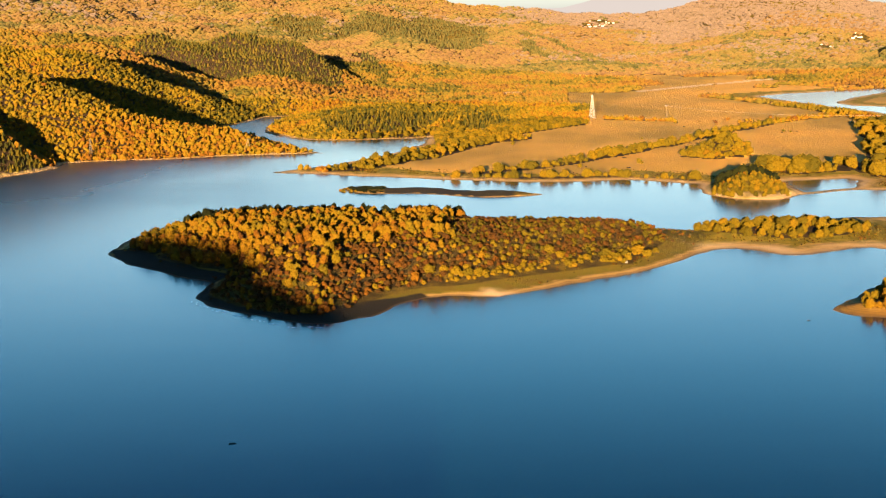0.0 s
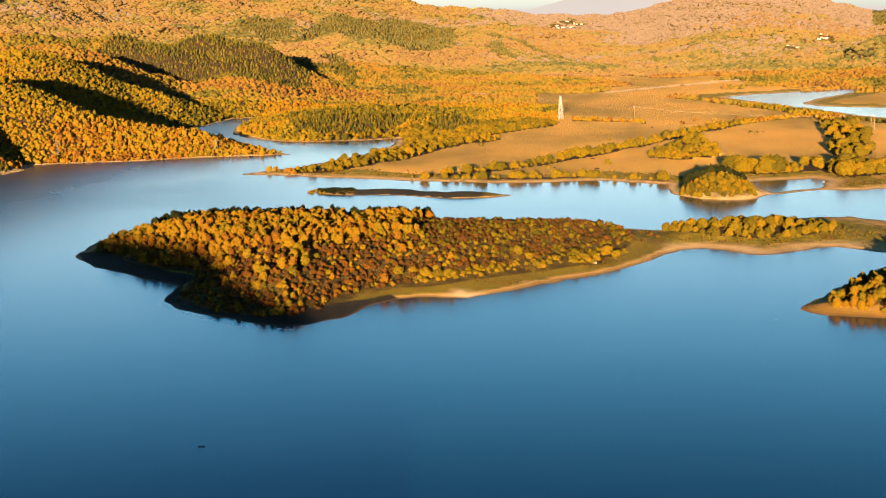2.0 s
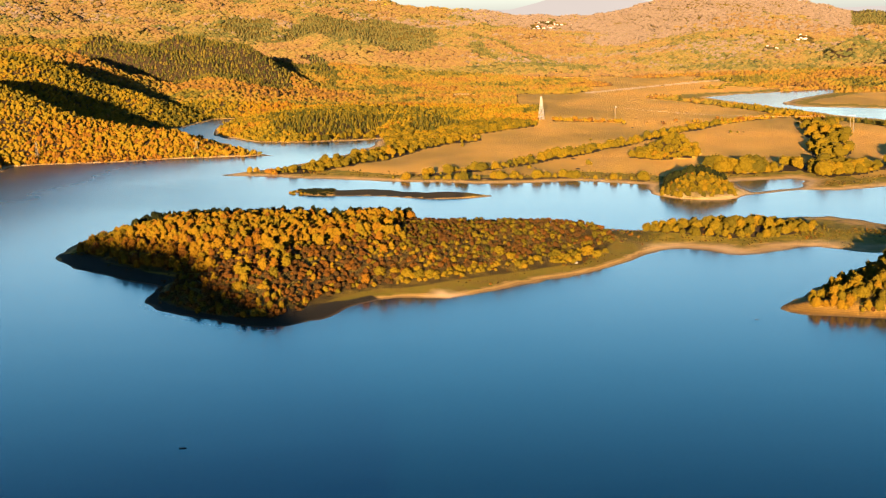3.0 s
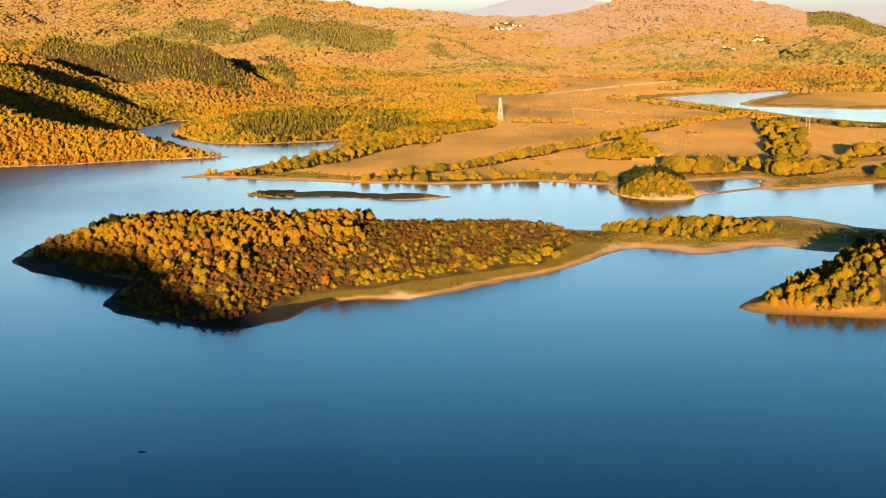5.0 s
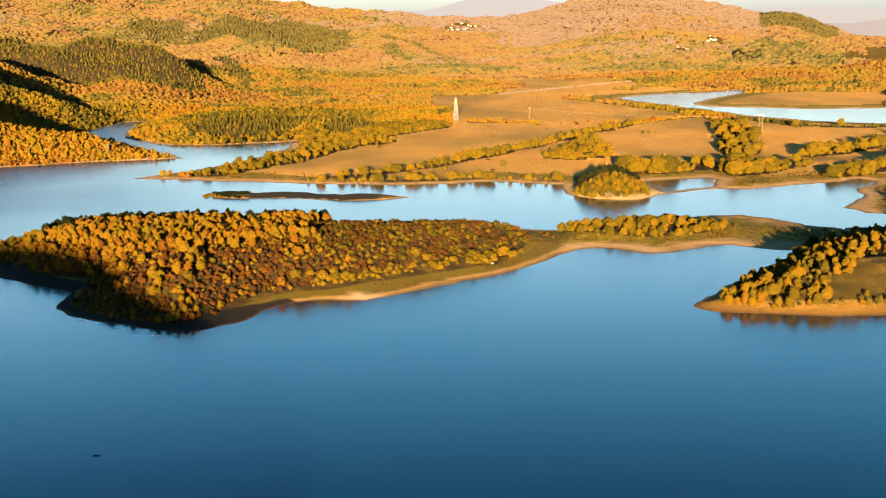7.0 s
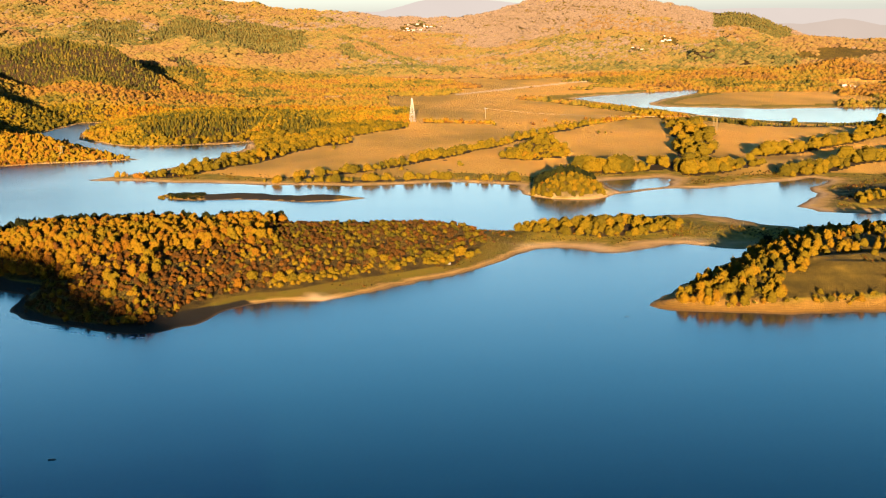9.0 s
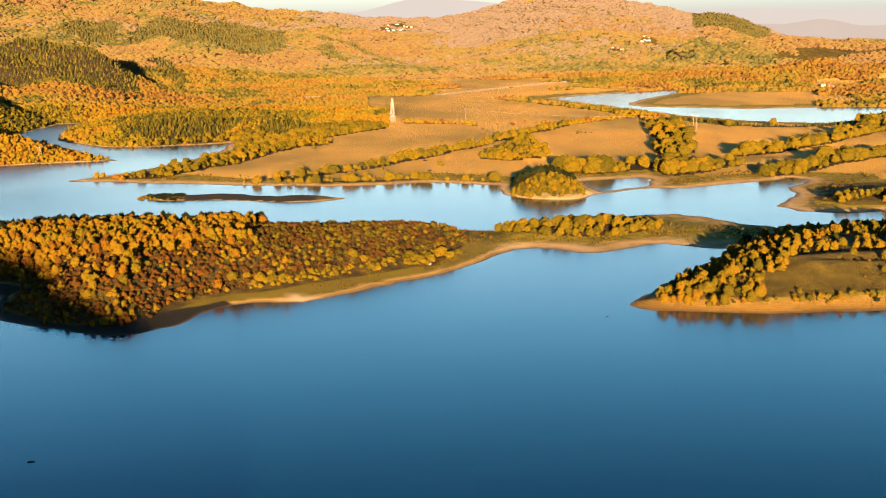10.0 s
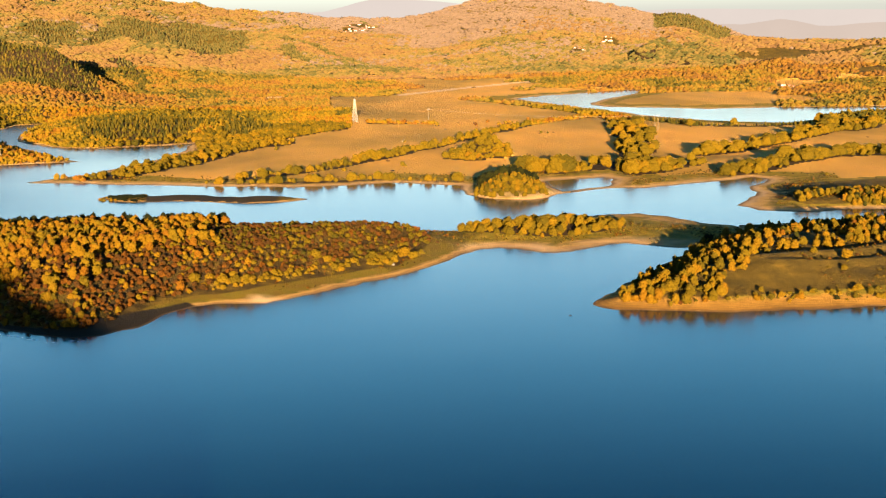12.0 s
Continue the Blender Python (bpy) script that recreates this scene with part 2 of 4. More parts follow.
# shorelines, in metres from the point below the camera; y is the way the clip begins
ISLAND = [(-214, 880), (-202, 854), (-191, 836), (-178, 820), (-162, 804), (-149, 793), (-138, 784), (-133, 772), (-135, 742), (-135, 726), (-124, 710), (-112, 695), (-99, 682),
          (-86, 669), (-74, 660), (-63, 656), (-51, 660), (-40, 676), (-30, 696), (-19, 709), (-8, 720), (4, 725), (16, 721), (28, 717), (37, 724), (60, 740), (74, 752), (98, 768),
          (124, 790), (150, 828), (168, 850), (180, 890), (176, 931), (156, 932), (104, 936), (46, 958), (-34, 984), (-116, 992), (-184, 984), (-210, 944), (-213, 900)]
NECK = [(140, 832), (150, 830), (164, 843), (171, 855), (184, 860), (195, 849), (204, 833), (216, 824), (228, 826), (246, 837), (260, 848), (270, 848), (281, 838), (294, 825), (330, 824),
        (372, 860), (362, 904), (345, 918), (332, 956), (316, 977), (290, 979), (264, 968), (232, 954), (176, 934), (150, 910)]
PENINSULA = [(345, 840), (320, 828), (298, 804), (270, 780), (240, 740), (216, 704), (194, 676), (200, 662), (230, 648), (256, 636), (288, 638), (316, 634),
             (340, 629), (420, 612), (520, 600), (640, 660), (680, 780), (600, 870), (468, 890), (424, 898), (366, 904)]
FLAT_ISLET = [(-88, 1196), (-72, 1156), (-58, 1150), (-30, 1154), (4, 1136), (32, 1115), (58, 1114), (86, 1128), (56, 1150), (8, 1168), (-30, 1186), (-66, 1200)]
SHORE_WEST = [(-424, 1316), (-404, 1360), (-386, 1392), (-394, 1436), (-376, 1450), (-302, 1464), (-220, 1486), (-128, 1506), (-168, 1564), (-244, 1746),
              (-278, 1838), (-296, 1878), (-272, 1992), (-260, 2054), (-224, 2068), (-238, 1904), (-228, 1776), (-164, 1668), (-108, 1650), (-54, 1656),
              (-10, 1676), (-26, 1572), (-56, 1482), (-104, 1388), (-166, 1324), (-118, 1302), (-42, 1260), (34, 1228), (108, 1204), (174, 1216), (216, 1180)]
SHORE_EAST = [(214, 1122), (232, 1080), (256, 1072), (280, 1082), (286, 1100), (336, 1122), (366, 1112), (430, 1136), (482, 1154), (490, 1138), (474, 1118),
              (452, 1100), (442, 1058), (424, 1028), (402, 994), (406, 960), (432, 946), (468, 946), (520, 938), (640, 960), (800, 1010), (1100, 1000)]
MAINLAND = [(-6000, 900), (-2000, 1000), (-900, 1200), (-560, 1290)] + SHORE_WEST + SHORE_EAST + [(2500, 900), (6500, 700), (6500, 9000), (-6000, 9000)]
LAGOON = [(298, 1184), (324, 1194), (352, 1200), (358, 1182), (342, 1142), (292, 1114)]
RIVER_LAKE = [(538, 2338), (598, 2396), (680, 2430), (776, 2498), (834, 2490), (772, 2402), (654, 2234), (608, 2136), (624, 2070), (676, 2034), (746, 1976),
              (874, 1960), (1100, 1890), (1500, 1850), (1500, 1650), (1000, 1770), (926, 1766), (806, 1720), (758, 1700), (714, 1728), (670, 1776), (626, 1882),
              (604, 2000), (570, 2138), (552, 2252)]

RIDGES = [  # x, y, height at both ends, half width
    (-135, 1508, 3, -178, 1550, 8, 55), (-178, 1550, 8, -248, 1586, 15, 65), (-248, 1586, 15, -312, 1592, 20, 72), (-312, 1592, 20, -380, 1605, 35, 80),
    (-380, 1605, 35, -445, 1610, 57, 88), (-445, 1610, 57, -512, 1621, 80, 98), (-512, 1621, 80, -800, 1690, 134, 130),
    (-285, 1985, 4, -313, 2028, 21, 55), (-313, 2028, 21, -391, 2010, 43, 64), (-391, 2010, 43, -467, 2000, 61, 74), (-467, 2000, 61, -542, 1977, 97, 84),
    (-542, 1977, 97, -900, 2040, 150, 150),
    (-374, 1345, 4, -428, 1372, 31, 46), (-428, 1372, 31, -560, 1420, 72, 70), (-560, 1420, 72, -800, 1500, 100, 110),
    (-760, 2180, 118, -560, 2240, 96, 120), (-560, 2240, 96, -510, 2270, 82, 120), (-510, 2270, 82, -440, 2360, 50, 110),
    (-190, 2150, 14, -286, 2180, 24, 70), (-286, 2180, 24, -300, 2450, 44, 120), (860, 3080, 18, 1118, 3158, 58, 300), (1118, 3158, 58, 1277, 3097, 64, 330),
    (1277, 3097, 64, 1529, 2924, 58, 330), (1529, 2924, 58, 1900, 2700, 66, 330), (960, 3500, 40, 1100, 3900, 90, 300),
    (-900, 2640, 114, -573, 2670, 106, 170), (-573, 2670, 106, -375, 2674, 106, 130), (-375, 2674, 106, -280, 2640, 82, 105), (-280, 2640, 82, -242, 2600, 44, 80),
    (-242, 2600, 44, -212, 2560, 14, 70), (-700, 2560, 98, -460, 2575, 90, 130), (-460, 2575, 90, -335, 2570, 68, 110),
    (-160, 1790, 9, -80, 1800, 17, 75), (-80, 1800, 17, 0, 1840, 10, 80), (-82, 2018, 13, 20, 2060, 8, 130), (60, 1680, 3, 190, 1960, 5, 90),
    (975, 2990, 60, 1120, 3170, 90, 45), (-100, 3290, 92, 130, 3380, 50, 260), (130, 3380, 50, 330, 3300, 14, 200),
]
BANKS = [(1.8, 9, [(210, 676), (234, 664), (260, 654), (290, 656), (318, 652), (344, 647), (440, 630)]), (3.2, 8, [(296, 704), (330, 716), (368, 722), (410, 735)]), (2.6, 7, [(300, 690), (340, 694), (390, 704)]), (1.6, 6, [(312, 760), (350, 778)])]
KNOLLS = [  # x, y, height, half widths
    (252, 1118, 13, 24, 30), (290, 1405, 17, 22, 30), (225, 908, 4, 45, 20), (-20, 1168, 2.2, 40, 9), (40, 1136, 2.4, 34, 9), (300, 770, 4, 40, 60), (470, 790, 7, 90, 60),
    (500, 1250, 4, 60, 40), (870, 1690, 8, 70, 50), (290, 694, 2.5, 40, 18), (1190, 2735, 15, 45, 40), (1195, 2585, 13, 50, 35), (100, 880, 2, 50, 50),
]
SKYLINE_AZ = [-60, -30, -17, -8.6, -1.8, 1.2, 5.1, 7, 9.5, 12.6, 15.2, 16.1, 17.1, 17.9, 18.7, 19.3, 19.9, 20.6, 21.3, 22, 22.5, 24.3, 27.6, 60]
SKYLINE_Z = [240, 262, 262, 226, 194, 150, 118, 112, 132, 198, 176, 155, 133, 117, 104, 108, 107, 90, 68, 49, 33, 28, 24, 30]


def polar(x, y):
    return np.degrees(np.arctan2(x, y)), np.hypot(x, y)


def shore_distance(x, y):
    wx = x + 7 * (vnoise(x, y, 31, 3) - 0.5) + 3 * (vnoise(x, y, 9, 5) - 0.5)
    wy = y + 11 * (vnoise(x, y, 37, 4) - 0.5) + 4 * (vnoise(x, y, 11, 6) - 0.5)
    main = inside(MAINLAND, wx, wy)
    main = np.minimum(main, -inside(LAGOON, wx, wy))
    main = np.minimum(main, -inside(RIVER_LAKE, wx, wy))
    near = np.maximum.reduce([inside(ISLAND, wx, wy), inside(NECK, wx, wy), inside(PENINSULA, wx, wy)])
    flat = inside(FLAT_ISLET, wx, wy)
    return np.maximum.reduce([main, near, flat]), main, near, flat


def ground(x, y):
    """Height of the ground over the lake, and how far inside the shore it lies."""
    az, r = polar(x, y)
    s, main, near, flat = shore_distance(x, y)
    beach = 5.5 + 9 * smooth(0.5, 0.8, vnoise(x, y, 70, 8)) + 16 * (main > 0) * smooth(-420, -380, x) + 18 * (x > 190) * (y < 690) + 28 * smooth(130, 190, x) * (1 - smooth(320, 370, x)) * (y > 780) * (y < 1000)
    bank = np.where(s > 0, 1.15 * (1 - np.exp(-np.maximum(s, 0) / beach)) + 0.012 * np.clip(s, 0, 120), np.maximum(0.11 * s, -7.0))
    lumps = (fbm(x, y, 60, 11) - 0.45) * 2.0 * smooth(12, 60, s)
    island = 14.0 * smooth(2, 80, near) * (1 - smooth(120, 195, x))
    plateau = 7.5 * smooth(5, 48, inside(PENINSULA, x, y)) * (1 - smooth(796, 862, y)) + 3.0 * smooth(4, 22, inside(FAR_ISLET_GROUND, x, y)) * (1 - smooth(985, 1030, y))
    knolls = sum(h * np.exp(-((x - a) / w) ** 2 - ((y - b) / v) ** 2) for a, b, h, w, v in KNOLLS) * smooth(0, 12, s)
    knolls = knolls + sum(h * np.exp(-(along(line, x, y) / w) ** 2) for h, w, line in BANKS)
    # unseen ridge at the camera's back, profiled to shade the island's west front
    shade_ridge = np.interp(x, [-1330, -830, -420, -362, -284, -240, -184, -150, -104, -10], [60, 158, 145, 142, 137, 125, 112, 100, 88, 0]) * np.exp(-((y + 235) / 130) ** 2)
    hills = sum((np.maximum(0, h1 + (h2 - h1) * k) * np.exp(-(d / w) ** 2)) ** 8 for h1, h2, w, k, d in ridge_terms(x, y)) ** 0.125
    top = np.interp(az, SKYLINE_AZ, SKYLINE_Z)
    start = np.interp(az, [-10, 0, 10, 20, 28], [2450, 2500, 2800, 2750, 2500])
    power = np.interp(az, [-8, 3, 8, 16, 20], [1.05, 1.5, 1.7, 1.5, 1.1])
    climb = np.clip((r - start) / (4800 - start), 0, 1.05)
    rise = top * climb ** power + (fbm(x, y, 380, 21, 4) - 0.5) * np.interp(az, [-4, 4, 8], [96, 76, 50]) * smooth(0.0, 0.45, climb) * (1 - 0.6 * smooth(0.75, 1.0, climb))
    front = np.abs(az) < 75
    rise = np.where(front, rise, 60 * smooth(1200, 4000, r))
    lift = (hills ** 3 + np.maximum(rise, 0) ** 3) ** (1 / 3) * smooth(0, 70, main)
    rough = (fbm(x, y, 90, 31) - 0.5) * (0.20 + 0.14 * smooth(2300, 2700, r)) * lift * smooth(0, 40, lift)
    return bank + lumps + island + plateau + knolls + shade_ridge + lift + rough, s, main, near, flat, lift


def ridge_terms(x, y):
    for ax, ay, h1, bx, by, h2, w in RIDGES:
        dx, dy = bx - ax, by - ay
        k = np.clip(((x - ax) * dx + (y - ay) * dy) / (dx * dx + dy * dy), 0, 1)
        yield h1, h2, w, k, np.hypot(x - ax - k * dx, y - ay - k * dy)


# woods, belts of trees and fields
BELTS = [  # half width, line
    (8, [(36, 1280), (80, 1302), (120, 1330), (178, 1406), (246, 1498), (346, 1658), (438, 1784), (552, 1876)]),
    (5, [(-118, 1304), (-42, 1266), (34, 1240), (90, 1236), (156, 1236), (222, 1200)]),
    (17, [(570, 1864), (528, 1676), (478, 1494), (434, 1346), (392, 1240)]),
    (15, [(300, 1262), (330, 1244), (365, 1258), (400, 1278)]), (12, [(392, 1210), (420, 1222), (452, 1240)]),
    (16, [(452, 2328), (482, 2234), (516, 2100), (554, 1952), (564, 1844)]),
    (12, [(592, 1778), (628, 1664), (680, 1626), (752, 1652)]),
    (9, [(494, 1324), (540, 1350), (612, 1414), (698, 1500), (794, 1598), (880, 1678)]),
    (14, [(472, 1176), (508, 1198), (560, 1240), (614, 1282), (676, 1288), (800, 1330)]),
    (34, [(760, 1570), (858, 1690), (950, 1720)]),
    (7, [(222, 1846), (262, 1834), (304, 1822)]),
    (18, [(-104, 1326), (-68, 1360), (-24, 1430), (12, 1508), (50, 1566), (94, 1600)]),
]
CLUMP = [(240, 1380), (262, 1350), (306, 1360), (318, 1420), (300, 1460), (270, 1420)]
WEST_WOOD = [(-10, 1700), (0, 1510), (50, 1546), (98, 1644), (188, 1774), (232, 2106), (168, 2286), (18, 2160), (-12, 2046)]
LOW_WOOD = [(-232, 1890), (-220, 1775), (-160, 1672), (-108, 1656), (-54, 1662), (-6, 1684), (10, 1760), (0, 2000), (-110, 2010), (-200, 1990)]
LOW_PINES = [(-146, 1745), (-110, 1702), (-60, 1696), (-22, 1712), (4, 1800), (0, 1900), (-60, 1930), (-130, 1900), (-160, 1830)]
HIGH_PINES = [
    [(-296, 3790), (-225, 4112), (-117, 4250), (0, 4436), (144, 4267), (139, 3933), (88, 3233), (36, 3193), (10, 3157), (-52, 3221), (-128, 3237), (-270, 3720)],
    [(-475, 3894), (-416, 3973), (-328, 4012), (-308, 3720), (-363, 3584)],
    [(-195, 3054), (-165, 3071), (-122, 3003), (-90, 2887), (-90, 2642), (-119, 2654), (-175, 2998)],
    [(218, 3808), (256, 3804), (262, 3368), (246, 3266), (196, 3306)],
    [(27, 1801), (48, 1906), (86, 1897), (84, 1787), (48, 1662), (24, 1652)],
]
PINE_STRIP = [(239, 4003), (337, 3679), (398, 3319), (440, 3132)]
ISLET_WOOD = [(222, 1110), (234, 1090), (254, 1082), (272, 1090), (276, 1130), (264, 1160), (240, 1156)]
ISLAND_WOOD = [(-208, 884), (-181, 843), (-156, 812), (-130, 794), (-129, 762), (-130, 732), (-117, 710), (-101, 687), (-85, 672), (-69, 666), (-54, 669), (-42, 688), (-34, 706), (-23, 725), (-6, 736), (22, 739), (70, 772), (114, 798),
               (146, 864), (138, 906), (82, 922), (26, 944), (-54, 966), (-134, 974), (-184, 966), (-206, 920)]
ISLAND_SCRUB = [(6, 792), (70, 780), (126, 826), (150, 886), (84, 930), (26, 948), (0, 880)]
NECK_WOOD = [(170, 914), (184, 898), (198, 886), (220, 877), (242, 879), (264, 886), (284, 902), (286, 922), (262, 940), (240, 944), (204, 936), (180, 928)]
PENINSULA_WOOD = [(206, 668), (228, 655), (258, 652), (270, 672), (298, 708), (316, 730), (343, 738), (392, 740), (560, 730), (600, 850), (450, 872), (376, 880), (318, 840),
                  (284, 790), (242, 730), (212, 690)]
PENINSULA_EDGE = [(262, 655), (292, 652), (322, 648), (360, 642), (440, 630)]
FAR_ISLET_WOOD = [(450, 1000), (446, 966), (500, 958), (560, 980), (540, 1010), (488, 1012), (478, 1040), (456, 1022)]
FAR_ISLET_GROUND = [(436, 1060), (430, 1000), (440, 962), (520, 950), (700, 980), (700, 1110), (480, 1110)]
WEST_SHORE = [(-218, 890), (-204, 850), (-180, 816), (-150, 788), (-132, 768), (-122, 786), (-150, 812), (-176, 842), (-200, 886)]
WEST_BANK = [(-142, 786), (-142, 726), (-116, 690), (-90, 660), (-62, 646), (-44, 656), (-28, 688), (-4, 716), (-12, 728), (-38, 706), (-52, 690), (-84, 684), (-108, 704), (-127, 732), (-130, 790)]
COVE_HEATH = [(-140, 790), (-138, 728), (-112, 694), (-70, 664), (-44, 690), (-80, 760), (-110, 800)]
ROAD = [(361, 2496), (422, 2562), (479, 2636), (545, 2689), (615, 2744), (687, 2777)]


def wood_kind(x, y, s, main, lift):
    """1 where the hills and far fields carry trees, 0 where they are open; and 1 where those are pines."""
    az, r = polar(x, y)
    patch = fbm(x, y, 150, 41)
    wood = np.zeros(x.shape)
    wood[(x < -110) & (y > 1340) & (main > 7) & ((y > 1800) | (x < -128))] = 1
    wood[(x < -20) & (y > 1990)] = 1
    wood[(r > 2120) & (az < 5.5) & ((az < 5.2) | (r > 2520))] = 1
    plain_zone = (az > 3) & (r > 2050) & (r < np.where(az > 17, 2600, 3000))
    wood[(r > 2500) & (az > 3) & (patch > np.where(plain_zone, 0.50, np.where((az > 17) & (r < 3300), 0.34, 0.26)))] = 1
    wood[(r >= 3200) & (patch > 0.16)] = 1
    wood[(az > 23.5) & (r > 2150) & (r < 2700) & (patch > 0.50)] = 1
    for half, line in BELTS:
        wood[along(line, x, y) < half * (0.6 + 0.9 * vnoise(x, y, 34, 51))] = 1
    wood[(x > 0) & (main > 30) & (r < 1950) & (vnoise(x, y, 6.5, 57) > 0.94) & (vnoise(x, y, 80, 58) > 0.62)] = 1
    for shape in (CLUMP, WEST_WOOD, LOW_WOOD):
        wood[inside(shape, x, y) > 0] = 1
    wood[np.hypot((x - 1190) / 70, (y - 2660) / 140) < 1] = 1
    wood[main < np.where((x > -110) & (y < 1600), 10, 6)] = 0
    wood[along(ROAD, x, y) < 14] = 0
    wood[np.hypot((x - 130) / 34, (y - 2500) / 60) < 0.8] = 0
    for middle, half, near_r, far_r in ((6.7, 0.9, 4480, 4720), (15.6, 0.45, 3480, 3610), (16.8, 0.3, 3660, 3770), (23.9, 0.6, 2580, 2680)):
        wood[(np.abs(az - middle) < half) & (r > near_r) & (r < far_r) & (vnoise(x, y, 30, 59) < 0.72)] = 0
    pines = inside(LOW_PINES, x, y) > 0
    dome = ((x + 362) / 190) ** 2 + ((y - 2575) / 200) ** 2 + 1.2 * (fbm(x, y, 110, 61) - 0.5)
    pines |= dome < 1.0
    pines |= (lift > 25) & (r > 2400) & (r < 3000) & (az < -3) & (fbm(x, y, 330, 71) > 0.68)
    pines |= (inside([(-560, 1250), (-380, 1330), (-384, 1392), (-440, 1400), (-600, 1440)], x, y) > 0)
    ragged = 70 * (fbm(x, y, 90, 62) - 0.5)
    for stand in HIGH_PINES:
        pines |= inside(stand, x, y) > ragged * (0.3 if stand is HIGH_PINES[-1] else 1.0)
    pines |= along(PINE_STRIP, x, y) < 20 + 0.3 * ragged
    pines |= (r > 4150) & (az > 18.5) & (az < 21.6)
    pines |= along(BELTS[6][1], x, y) < 14
    return wood, pines


def make_ground():
    """One sheet of land and lake bed, all the way round."""
    fine_az = np.arange(-20.5, 30.5, 0.095)
    rest = np.concatenate([np.arange(-180, -60, 2.0), np.arange(-60, -20.5, 1.5), np.arange(31, 61, 1.5), np.arange(62, 180, 6.0)])
    az = np.sort(np.concatenate([fine_az, rest]))
    rows = [0.01, 60, *range(120, 520, 20), 550, 580]
    while rows[-1] < 4930:
        r = rows[-1]
        rows.append(r + min(max(1.6, r * r / 210000), 20.0))
    r = np.array(rows)
    a, rr = np.meshgrid(np.radians(az), r)
    x, y = (rr * np.sin(a)).ravel(), (rr * np.cos(a)).ravel()
    z, s, main, near, flat, lift = ground(x, y)
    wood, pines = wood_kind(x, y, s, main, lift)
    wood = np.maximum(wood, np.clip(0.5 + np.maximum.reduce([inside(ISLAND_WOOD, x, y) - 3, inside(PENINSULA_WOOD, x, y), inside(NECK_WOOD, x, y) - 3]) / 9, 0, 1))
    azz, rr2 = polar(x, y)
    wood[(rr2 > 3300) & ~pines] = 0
    field = ((main > 38 + 30 * vnoise(x, y, 60, 83)) & (wood < 0.5) & (rr2 < 3300)).astype(float)
    field[(x > 392) & (y < 1112)] = 0
    # brown soil, which on the peninsula also stands in for shade
    soil_shade = (0.5 * smooth(2, 8, inside(ISLAND, x, y)) + smooth(2, 12, inside(PENINSULA, x, y)) * smooth(648, 662, y) + smooth(6, 16, inside(FAR_ISLET_GROUND, x, y)) + smooth(3, 9, inside(COVE_HEATH, x, y)) + smooth(2, 5, flat) + smooth(-8, -2, inside(ISLET_WOOD, x, y))).clip(0, 1)
    bank = np.clip(1.5 - inside(PENINSULA, x, y) / 16, 0, 1) * (x > 185) * (1 - smooth(678, 690, y)) * (near > 0)
    spit = inside(NECK, x, y)
    spit = np.clip(1.5 - spit / 18, 0, 1) * smooth(-6, 0, spit) * smooth(150, 175, x) * (1 - smooth(310, 335, x)) * (1 - smooth(866, 880, y))
    # near-black flat islet and banks; the west shore's tone includes its shade
    dark_ground = np.clip(0.5 + np.maximum(inside(WEST_BANK, x, y), inside(WEST_SHORE, x, y)) / 8, 0, 1) + smooth(1.5, 3, flat) * smooth(-58, -40, x) * (1 - 0.75 * smooth(50, 66, x))
    # sunny field slopes toned down; far tree gaps darkened in place of shade
    soil_shade = np.maximum(soil_shade, smooth(10, 16, lift) * (field > 0) + smooth(10, 16, lift) * (rr2 > 3200) * (rr2 < 4750))
    field = field * (1 - smooth(10, 16, lift))
    pale = (along(ROAD, x, y) < 12).astype(float) + 0.75 * np.clip(1.3 - np.hypot((x - 30) / 11, (y - 724) / 9) + 0.8 * (vnoise(x, y, 5, 92) - 0.5), 0, 1)
    pale[np.hypot((x - 130) / 34, (y - 2500) / 60) < 0.7 + 0.5 * vnoise(x, y, 25, 91)] = 0.5
    pale = np.maximum(pale, 0.6 * smooth(0.5, 3, main) * (1 - smooth(6, 12, main)) * (rr2 < 2600) * (0.5 + 0.5 * vnoise(x, y, 26, 94)))
    pale = np.maximum(pale, spit * (0.1 + 0.6 * vnoise(x * 0.4, y, 6, 93)))
    m, n = len(r), len(az)
    i = np.arange(m - 1)[:, None] * n + np.arange(n)[None, :]
    j = np.arange(m - 1)[:, None] * n + (np.arange(n)[None, :] + 1) % n
    quads = np.stack([i, j, j + n, i + n], -1).reshape(-1, 4)
    me = mesh_of("ground", np.stack([x, y, z], 1), quads[:, ::-1], LAND, {"field": field, "wood": wood, "pale": pale, "soil_shade": soil_shade, "dark_ground": dark_ground, "bank": bank}, True)
    return tagged(new("ground", me), "golden autumn ground with sandy shores, fields and wooded hills", "ground", kind="structure")


def mesh_of(name, verts, faces, material, floats=None, is_smooth=False):
    """A mesh from arrays of one face size."""
    me = bpy.data.meshes.new(name)
    k = faces.shape[1]
    me.vertices.add(len(verts))
    me.vertices.foreach_set("co", np.ascontiguousarray(verts, np.float32).ravel())
    me.loops.add(faces.size)
    me.loops.foreach_set("vertex_index", np.ascontiguousarray(faces, np.int32).ravel())
    me.polygons.add(len(faces))
    me.polygons.foreach_set("loop_start", np.arange(0, faces.size, k, dtype=np.int32))
    for key, values in (floats or {}).items():
        me.attributes.new(key, "FLOAT", "POINT").data.foreach_set("value", np.ascontiguousarray(values, np.float32))
    me.update(calc_edges=True)
    me.polygons.foreach_set("use_smooth", np.full(len(faces), is_smooth))
    me.materials.append(material)
    return me


make_ground()


